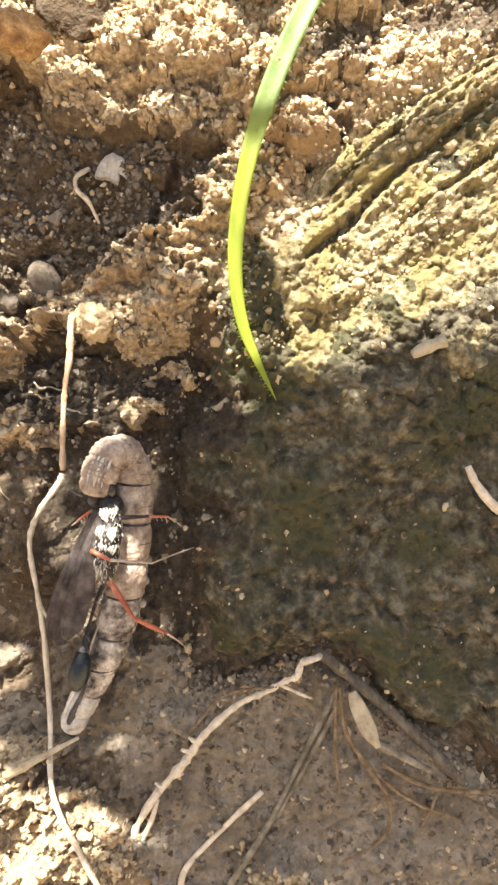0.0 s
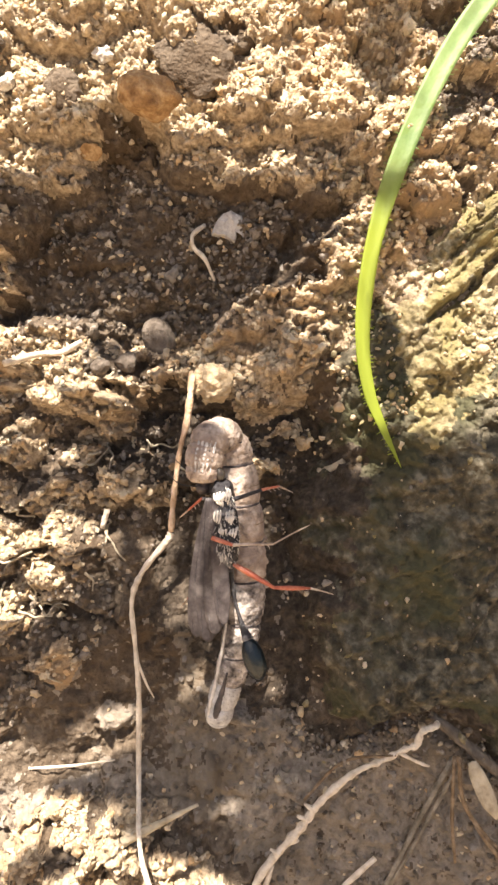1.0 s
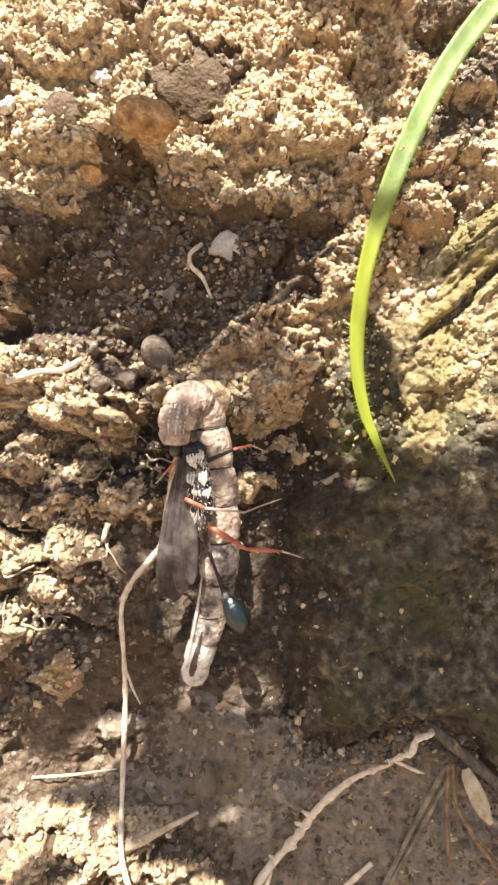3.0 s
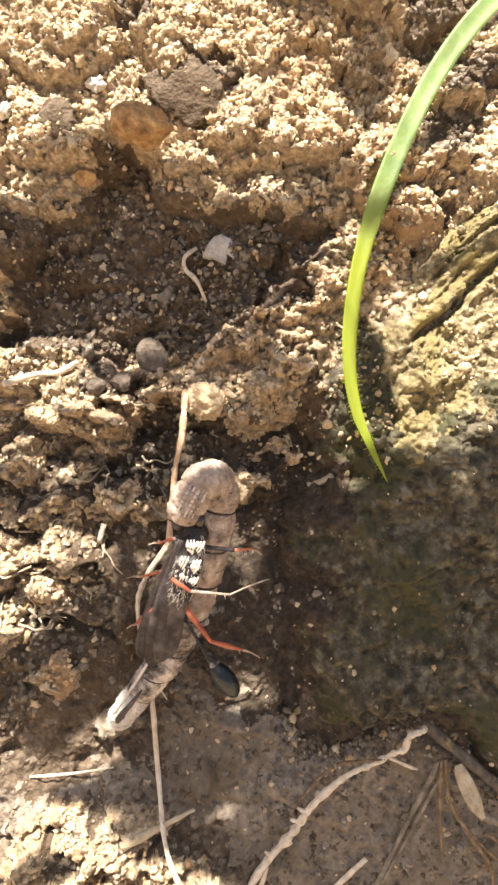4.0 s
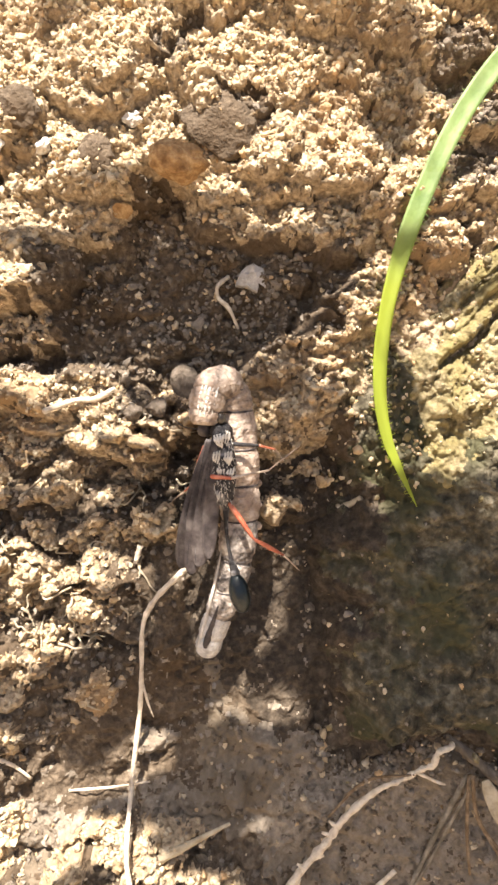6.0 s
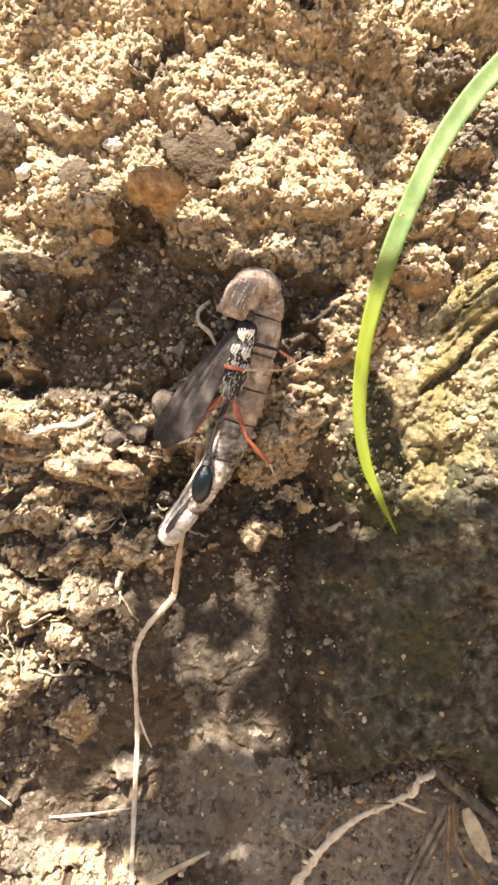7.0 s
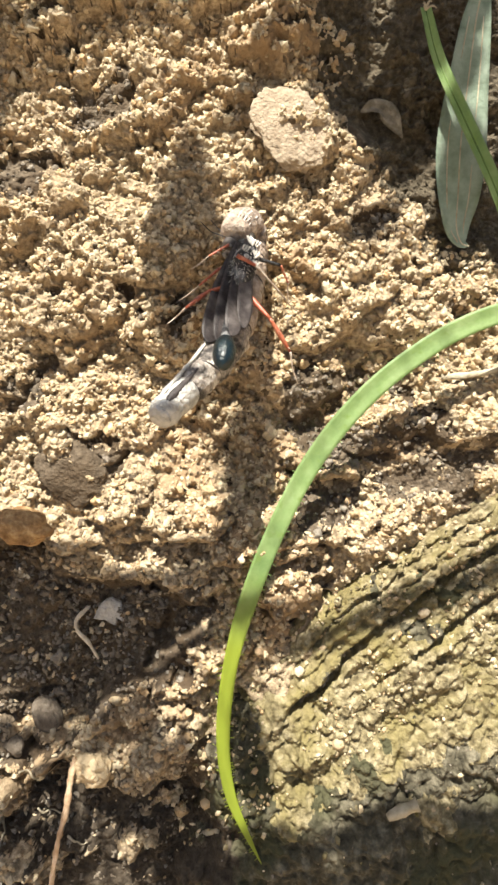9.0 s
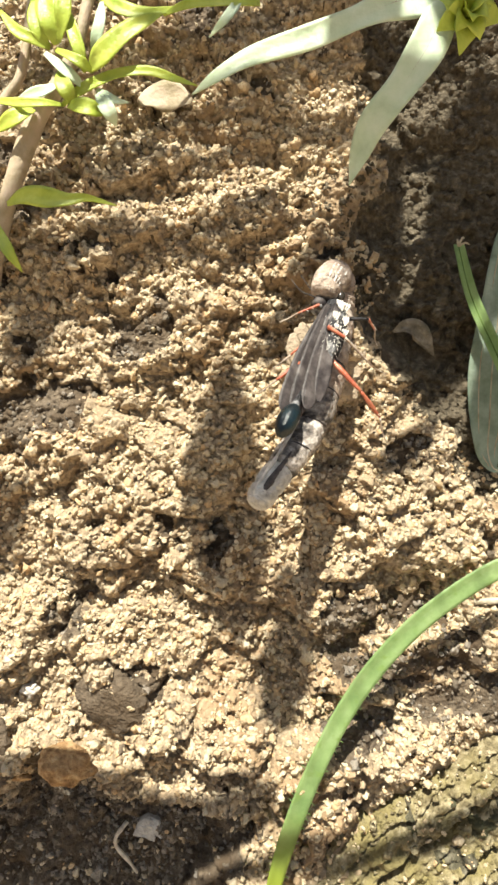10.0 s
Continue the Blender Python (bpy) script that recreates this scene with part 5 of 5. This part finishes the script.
# ---- the wasp and its prey ----
def ring_body(line, sides, segments, gap=0.10, seed=0):
    """A soft body cut into rings: one (verts, faces) a ring, each bulging between its creases."""
    fine = smooth_line(line, 12)
    n = len(fine)
    cuts = [round(k * (n - 1) / segments) for k in range(segments + 1)]
    out = []
    for a, b in zip(cuts, cuts[1:]):
        a2 = max(a - 1, 0)
        rows = []
        for i in range(a2, b + 1):
            s = (i - a2) / max(b - a2, 1)
            q = fine[i].copy()
            q[3] *= 1 - gap * abs(2 * s - 1) ** 3 + 0.03 * math.sin(3.1 * i + seed)
            rows.append(tuple(q))
        out.append(tube(rows, sides, 1, 0.02, seed + a))
    return out


prey = Thing("caterpillar", (0, 0, 0), "stout greyish brown caterpillar, curled at the head and limp", "caterpillar")
prey.squeeze = 0.95
BODY = [(-0.9, -20.2, 2.4, 0.9), (-0.6, -19.2, 2.5, 1.65), (0.2, -16.5, 2.7, 1.85), (1.6, -12.5, 3.0, 2.05), (3.0, -7.7, 3.2, 2.35), (3.8, -1.8, 3.3, 2.6), (4.0, 4, 3.4, 2.65), (3.7, 9.9, 3.5, 2.7),
        (3.1, 15.2, 3.7, 2.65), (1.9, 17.6, 5.3, 2.5), (0.5, 16.8, 6.7, 2.4), (-0.2, 14.2, 7.1, 2.25), (-0.4, 12.2, 6.9, 1.75)]
for k, s in enumerate(ring_body(BODY, 20, 14, 0.15)):
    prey.part("segment", s, PREY_TAIL if k < 3 else PREY_MOTTLE if k < 6 else PREY, "pale grey tail segment" if k < 3 else "dark and white mottled segment" if k < 6 else "")
prey.part("head", blob((-0.4, 11.4, 6.2), (1.0, 0.9, 0.9), 0, 0.05, 2, 3), PREY_DARK, "dark brown head capsule")
for k, du in enumerate((-0.9, -0.4, 0.1, 0.6, 1.1)):
    prey.part("back_stripe", tube([(1.2 + du, 19.4, 6.4, 0.05), (0.8 + du, 18.7, 7.95 - 0.2 * du * du, 0.14), (0.3 + du * 0.95, 16.6, 9.05 - 0.22 * du * du, 0.17), (-0.2 + du * 0.9, 14.2, 9.28 - 0.24 * du * du, 0.14), (-0.4 + du * 0.75, 12.2, 8.65 - 0.24 * du * du, 0.07)], 6, 5, 0.5, k, 0.5),
              (PREY_TAIL, PREY_MOTTLE)[k % 2], ("thin pale stripe", "thin brown stripe")[k % 2])
prey.part("eye", blob((1.7, 13.0, 7.7), (0.6, 0.9, 0.6), 10, 0.02, 4, 3), WASP_EYE, "glossy black eye")
prey.part("side_stripe", tube([(1.5, -5, 4.7, 0.1), (0.7, -9, 4.7, 0.18), (-0.4, -13.5, 4.45, 0.22), (-1.5, -17.5, 3.8, 0.24), (-1.6, -19.2, 3.4, 0.2), (-0.7, -19.9, 3.4, 0.2), (0.5, -19.0, 3.9, 0.12)], 6, 5, 0.2, 4, 0.7), PREY_STRIPE, "white line along the tail")
prey.part("tail_mark", tube([(1.0, -12.5, 5.0, 0.1), (0.2, -15.2, 4.6, 0.34), (-0.6, -17.8, 4.2, 0.46), (-0.8, -19.3, 3.9, 0.2)], 6, 5, 0.1, 5, 0.6), PREY_DARK, "dark mark on the tail")
line = smooth_line(BODY, 12)
for k in range(4, 11):
    q, r = line[round(k * (len(line) - 1) / 14)][:3], line[round(k * (len(line) - 1) / 14)][3] * 0.9
    arc = [(q[0] + r * math.cos(a), q[1] - 0.35 * math.sin(a), q[2] + r * math.sin(a), 0.07 + 0.07 * math.sin(a)) for a in (-0.2, 0.3, 0.8, 1.3, 1.8, 2.3)]
    prey.part("crease", tube(arc, 6, 4, 0.25, k), PREY_DARK)
    if k > 6:
        r = line[round((k + 0.45) * (len(line) - 1) / 14)][3]
        q = line[round((k + 0.45) * (len(line) - 1) / 14)][:3]
        fold = [(q[0] + r * 1.0 * math.cos(a), q[1] - 0.3 * math.sin(a), q[2] + r * 1.0 * math.sin(a), 0.05) for a in (-0.1, 0.25, 0.6, 0.95)]
        prey.part("fold", tube(fold, 5, 4, 0.3, k), BROWN_ROOT)
for k, v0 in enumerate((-2, 1, 4)):
    prey.part("proleg", blob((6.2, v0, 2.6), (0.7, 0.6, 0.8), 0, 0.1, k, 2), PREY)

wasp = Thing("wasp", (0, 0, 0), "black wasp with orange legs and smoky wings carrying a caterpillar", "wasp")
wasp.squeeze = 0.95
thorax = wasp.part("thorax", blob((1.9, 6.6, 7.5), (1.6, 5.3, 1.65), 3, 0.1, 1, 4, 1.8), WASP_BLACK)
wasp.part("collar", blob((1.7, 11.2, 7.0), (1.5, 1.3, 1.1), 0, 0.06, 2, 3), WASP_BLACK, "silvery haired collar", thorax)
for k, (a, b) in enumerate((((1.2, 7.4), (1.6, 5.8)), ((2.4, 7.6), (2.2, 6.2)), ((1.2, 5.2), (1.0, 3.8)), ((2.6, 5.2), (2.4, 3.6)), ((1.6, 3.2), (1.7, 2.2)), ((2.9, 3.0), (2.7, 2.0)))):
    a, b = (a[0], a[1] + 3.4), (b[0], b[1] + 3.4)
    for e in (-0.3, 0.05, 0.4):
        wasp.part("hair_patch", tube([(a[0] + e, a[1] + 0.3 * e, 8.9, 0.1), ((a[0] + b[0]) / 2 + e, (a[1] + b[1]) / 2, 9.08 - 0.3 * e * e, 0.2), (b[0] + 0.6 * e, b[1] - 0.5 * e, 8.95, 0.06)], 6, 4, 0.5, k), PREY_STRIPE, "silvery white hair patch", thorax)
head = wasp.part("head", blob((0.4, 11.6, 5.0), (1.55, 1.0, 1.2), 0, 0.05, 3, 3), WASP_BLACK)
for s in (-1, 1):
    wasp.part("eye", blob((0.4 + 1.1 * s, 11.7, 5.2), (0.65, 0.9, 0.9), 0, 0.02, 4, 3), WASP_EYE, under=head)
    wasp.part("antenna", tube([(0.7 + 0.4 * s, 11.2, 6.8, 0.14), (-0.9 + 0.6 * s, 11.6, 6.6, 0.09), (-2.6 + 0.7 * s, 12.6 + 0.6 * s, 6.0, 0.08), (-4.4 + 0.6 * s, 14.4 + 0.8 * s, 5.6, 0.05)], 6, 5), WASP_BLACK, under=head)
    wasp.part("mandible", tube([(1.0 + 0.5 * s, 11.4, 6.2, 0.3), (1.0 + 0.7 * s, 12.3, 6.1, 0.2), (1.0 + 0.1 * s, 12.9, 6.0, 0.08)], 6, 4), WASP_BLACK, under=head)
abdomen = wasp.part("abdomen", blob((4.4, -10.2, 7.0), (1.3, 2.7, 1.35), 14, 0.03, 6, 4), WASP_BLUE, "shiny blue-black abdomen")
wasp.part("waist", tube([(2.2, 1.8, 6.8, 0.5), (2.4, -2.0, 6.5, 0.24), (3.0, -5.2, 6.6, 0.26), (3.8, -7.8, 6.9, 0.7)], 8, 5), WASP_BLACK, "thin black stalk of the abdomen", abdomen)
wings = []
for k, (tip, half, w0) in enumerate((((-3.2, -7.4, 5.2), 1.5, 7.6), ((-1.9, -8.0, 5.8), 1.45, 7.9), ((-0.9, -6.8, 6.8), 1.35, 8.6), ((0.3, -5.6, 7.5), 1.0, 8.9))):
    a, b = Vector((0.2 if k < 2 else 1.0, 10.2, w0)), Vector(tip)
    rows = [(*a.lerp(b, s), half * q) for s, q in ((0, 0.25), (0.2, 0.6), (0.45, 0.92), (0.7, 1), (0.88, 0.85), (0.97, 0.5), (1, 0.12))]
    w_ob = wasp.part("wing", leaf(rows, 0.08, 0.05, 6, 0.1, k), WING)
    for s in (-0.6, 0.3):
        wasp.part("wing_vein", tube([(p[0] + s * p[3], p[1] + 0.2 * s, p[2] + 0.03, 0.028) for p in rows], 5, 3), WASP_BLACK, under=w_ob)
    wings.append(w_ob)
rng = random.Random(61)
hair = ([], [])
for k in range(420):
    g, b = rng.uniform(-2.6, 2.6), rng.uniform(-0.95, 0.95)
    o = Vector((math.sin(g) * math.sqrt(1 - b * b), b, math.cos(g) * math.sqrt(1 - b * b)))
    a = Vector((1.9 + 1.55 * o.x, 6.6 + 5.2 * o.y, 7.5 + 1.6 * o.z))
    e = a + Vector((o.x * 0.15 + rng.gauss(0, 0.15), -rng.uniform(0.25, 0.7), o.z * 0.15))
    p, f = tube([(*a, 0.06), (*e, 0.03)], 3, 1)
    hair[1].extend(tuple(i + len(hair[0]) for i in x) for x in f)
    hair[0].extend(p)
wasp.part("body_hair", hair, PREY_STRIPE, "short silvery body hair", thorax, kind="stuff")
legs = []
for k, (hip, knee, ankle, toe) in enumerate((
        ((2.6, 9.6, 7.2), (6.5, 10.4, 8.0), (8.6, 10.4, 6.4), (10.2, 9.2, 4.6)), ((0.4, 5.4, 8.9), (2.9, 4.8, 9.4), (7.6, 5.0, 7.6), (12.0, 7.4, 5.0)),
        ((2.6, 1.8, 7.4), (6.5, -2.2, 8.2), (10.6, -3.9, 6.4), (13.2, -6.0, 4.2)), ((1.2, 9.6, 6.8), (-0.6, 9.8, 7.0), (-2.2, 8.0, 5.0), (-3.4, 6.6, 2.8)),
        ((1.2, 6.0, 6.6), (-1.0, 4.6, 6.6), (-2.6, 2.4, 4.6), (-4.2, 0.6, 2.6)), ((1.4, 2.0, 6.6), (-0.6, -0.6, 6.2), (-1.8, -4.0, 4.6), (-2.6, -6.0, 2.6)))):
    hind = k in (2, 5)
    f = tube([(*hip, 0.28), (*Vector(hip).lerp(Vector(knee), 0.4), 0.38 if hind else 0.28), (*knee, 0.2)], 9, 5)
    leg = wasp.part("leg", f, WASP_ORANGE if hind or k in (1, 4) else WASP_BLACK, "orange leg with a dark foot" if hind or k in (1, 4) else "black leg with an orange shin")
    wasp.part("shin", tube([(*knee, 0.2), (*Vector(knee).lerp(Vector(ankle), 0.5), 0.32 if hind else 0.17), (*ankle, 0.14)], 8, 4), WASP_TARSUS if k == 1 else WASP_ORANGE, under=leg)
    mid = Vector(ankle).lerp(Vector(toe), 0.5) + Vector((0, 0, -0.3))
    wasp.part("foot", tube([(*ankle, 0.13), (*mid, 0.1), (*toe, 0.05)], 7, 4, 0.2, k), WASP_TARSUS, under=leg)
    for s in (0.35, 0.6, 0.85):
        p = Vector(knee).lerp(Vector(ankle), s)
        wasp.part("spine", tube([(*p, 0.07), (p.x + 0.35, p.y - 0.5, p.z + 0.3, 0.02)], 4, 1), WASP_TARSUS, under=leg)
    legs.append((leg, hip))


def swing(u, v, w, turn, tip=0.0, roll=0.0):
    """A part's pose in its thing's space: turned about the point (u, v, w), in the plane of the bank by turn degrees, clockwise."""
    c = Vector((u * MM, -w * MM, v * MM))
    return Matrix.Translation(c) @ pose(0, 0, 0, tip, turn, roll) @ Matrix.Translation(-c)


def motions():
    # seconds; where the head's top is; where the tail's tip is; roll about its length; the abdomen's and the wings' turn
    rows = [(0.0, -16.0, 1.4, 6.0, -22.9, -37.1, 3.5, 0, 20, 3), (0.5, -17.2, 6.9, 6.0, -18.0, -32.3, 3.5, 0, 4, 0), (1.0, -19.8, 11.5, 7.0, -19.0, -27.9, 4.5, 0, 0, -3),
            (1.5, -22.9, 12.7, 7.0, -15.1, -25.8, 4.5, 0, 8, -2), (2.0, -21.6, 16.7, 7.0, -18.2, -23.9, 4.5, 0, 9, 2), (2.5, -21.3, 20.1, 7.0, -22.8, -19.0, 4.5, 0, 0, 3),
            (2.7, -23.5, 20.2, 7.0, -19.6, -19.2, 4.5, 0, 0, 3), (3.25, -21.8, 13.0, 10, -26.5, -24.0, 4.4, 4, -16, -8), (3.8, -20.0, 5.5, 13.0, -32.7, -26.8, 4.0, 8, -40, -30),
            (4.0, -19.2, 7.2, 13.0, -31.1, -25.7, 4.0, 6, -34, -10), (4.5, -21.3, 12.7, 9.0, -28.2, -24.3, 4.0, 2, 0, 6), (5.0, -20.9, 16.0, 8.0, -26.1, -21.9, 4.5, 0, 4, 2),
            (5.5, -24.3, 17.8, 7.0, -25.9, -20.7, 4.5, 0, 2, 0), (5.7, -24.9, 18.8, 8.0, -24.1, -19.3, 4.5, 0, 2, 0), (6.25, -20.5, 28.5, 7, -26, -9, 4.4, 0, 6, 4), (6.8, -16.1, 37.1, 6.0, -27.1, 1.7, 4.0, 0, 14, 8),
            (7.0, -14.9, 39.4, 6.0, -27.3, 4.1, 4.0, 0, 12, 8), (7.5, 1.1, 47.6, 6.5, -29.5, 21.9, 4.0, 0, 24, 10), (8.0, 0.7, 67.0, 5.0, -9.2, 33.6, 17.4, 10, 19, -9), (8.5, -3.7, 80.7, 4.0, -0.5, 47.2, 19.3, 22, 2, -10),
            (9.0, 0.9, 92.0, 2.0, -7.2, 64.7, 24.1, 18, 8, -14), (9.5, 6.2, 100.9, 3.0, -9.8, 72.2, 23.3, 8, 32, 4), (10.0, 8.4, 118.9, 2.0, -2.3, 87.5, 18.6, 16, 28, -6)]
    body, gut, wing = [], [], []
    near, far = Vector((1.2, -5, 19.2)) * MM, Vector((-0.9, -2.5, -19.3)) * MM
    for t, hu, hv, hw, tu, tv, tw, roll, bend, spread in rows:
        a, b = spot(hu, hv, hw), spot(tu, tv, tw)
        # turned in two steps, so that its back keeps facing out of the bank
        flat = math.degrees(math.atan2((a - b).x, (a - b).z) - math.atan2((near - far).x, (near - far).z))
        q = pose(0, 0, 0, 0, flat, 0)
        q = (q @ (near - far)).rotation_difference(a - b).to_matrix().to_4x4() @ q @ pose(0, 0, 0, 0, 0, roll)
        body.append((t, BANK @ Matrix.Translation(0.5 * (a + b) - q @ (0.5 * (near + far))) @ q))
        gut.append((t, swing(2.2, 1.6, 7, bend)))
        wing.append((t, swing(1.0, 10.0, 8.4, spread)))
    walk(wasp.ob, body)
    walk(prey.ob, body)
    walk(abdomen, gut)
    for ob in wings:
        walk(ob, wing)
    # the legs step in two sets of three
    for k, (ob, hip) in enumerate(legs):
        keys = []
        for i in range(41):
            t = 0.25 * i
            keys.append((t, swing(*hip, (13 if k % 2 else -13) * math.sin(2 * math.pi * t / 0.9 + (0.5 if k > 2 else 0)) + 4 * math.sin(2.3 * t + k))))
        walk(ob, keys)
    # the hanging root is pushed aside by the load and swings back: seconds, its knee, a point far down it
    top, knee, low = Vector((-23, 16.5)), Vector((-24.8, -3.5)), Vector((-29.4, -34))
    ups, downs = [], []
    for t, ku, kv, lu, lv in ((0.0, -23.8, -4.0, -25.4, -35.2), (0.5, -24.3, -3.8, -26.3, -35), (1.0, -25.2, -3.6, -28.8, -35), (2.0, -26.2, -3.6, -31.2, -34.2), (2.5, -27.4, -3.2, -35.6, -33.2),
                              (2.7, -27.0, -3.2, -34.2, -33.4), (3.3, -25.4, -3.0, -28, -35), (3.8, -24.4, -2.6, -25.6, -35.6), (4.0, -24.7, -2.5, -26, -35.6), (4.5, -26.0, -2.9, -31.0, -34.6), (5.0, -27.0, -3, -34, -34),
                              (5.5, -27.8, -3.1, -36, -33.4), (5.7, -27.6, -3.1, -35.6, -33.5), (6.8, -26.2, -3.3, -31.6, -34), (7.5, -26.0, -3.3, -31.2, -34), (10.0, -26.0, -3.3, -31.2, -34)):
        k2 = Vector((ku, kv))
        a = math.degrees(math.atan2((k2 - top).x, (k2 - top).y) - math.atan2((knee - top).x, (knee - top).y))
        ups.append((t, root_turn(root.base, top, 3, a)))
        d0, d1 = low - knee, Vector((lu, lv)) - k2
        b = math.degrees(math.atan2(d1.x, d1.y) - math.atan2(d0.x, d0.y))
        b = (b + 180) % 360 - 180
        shift = Matrix.Translation(((k2 - knee).x * MM, 0, (k2 - knee).y * MM))
        downs.append((t, shift @ root_turn(root.base, knee, 3.2, b)))
    walk(upper_root, ups)
    walk(lower_root, downs)


def root_turn(base, at, w, turn):
    return swing(at[0] - base[0], at[1] - base[1], w - base[2], turn)


motions()
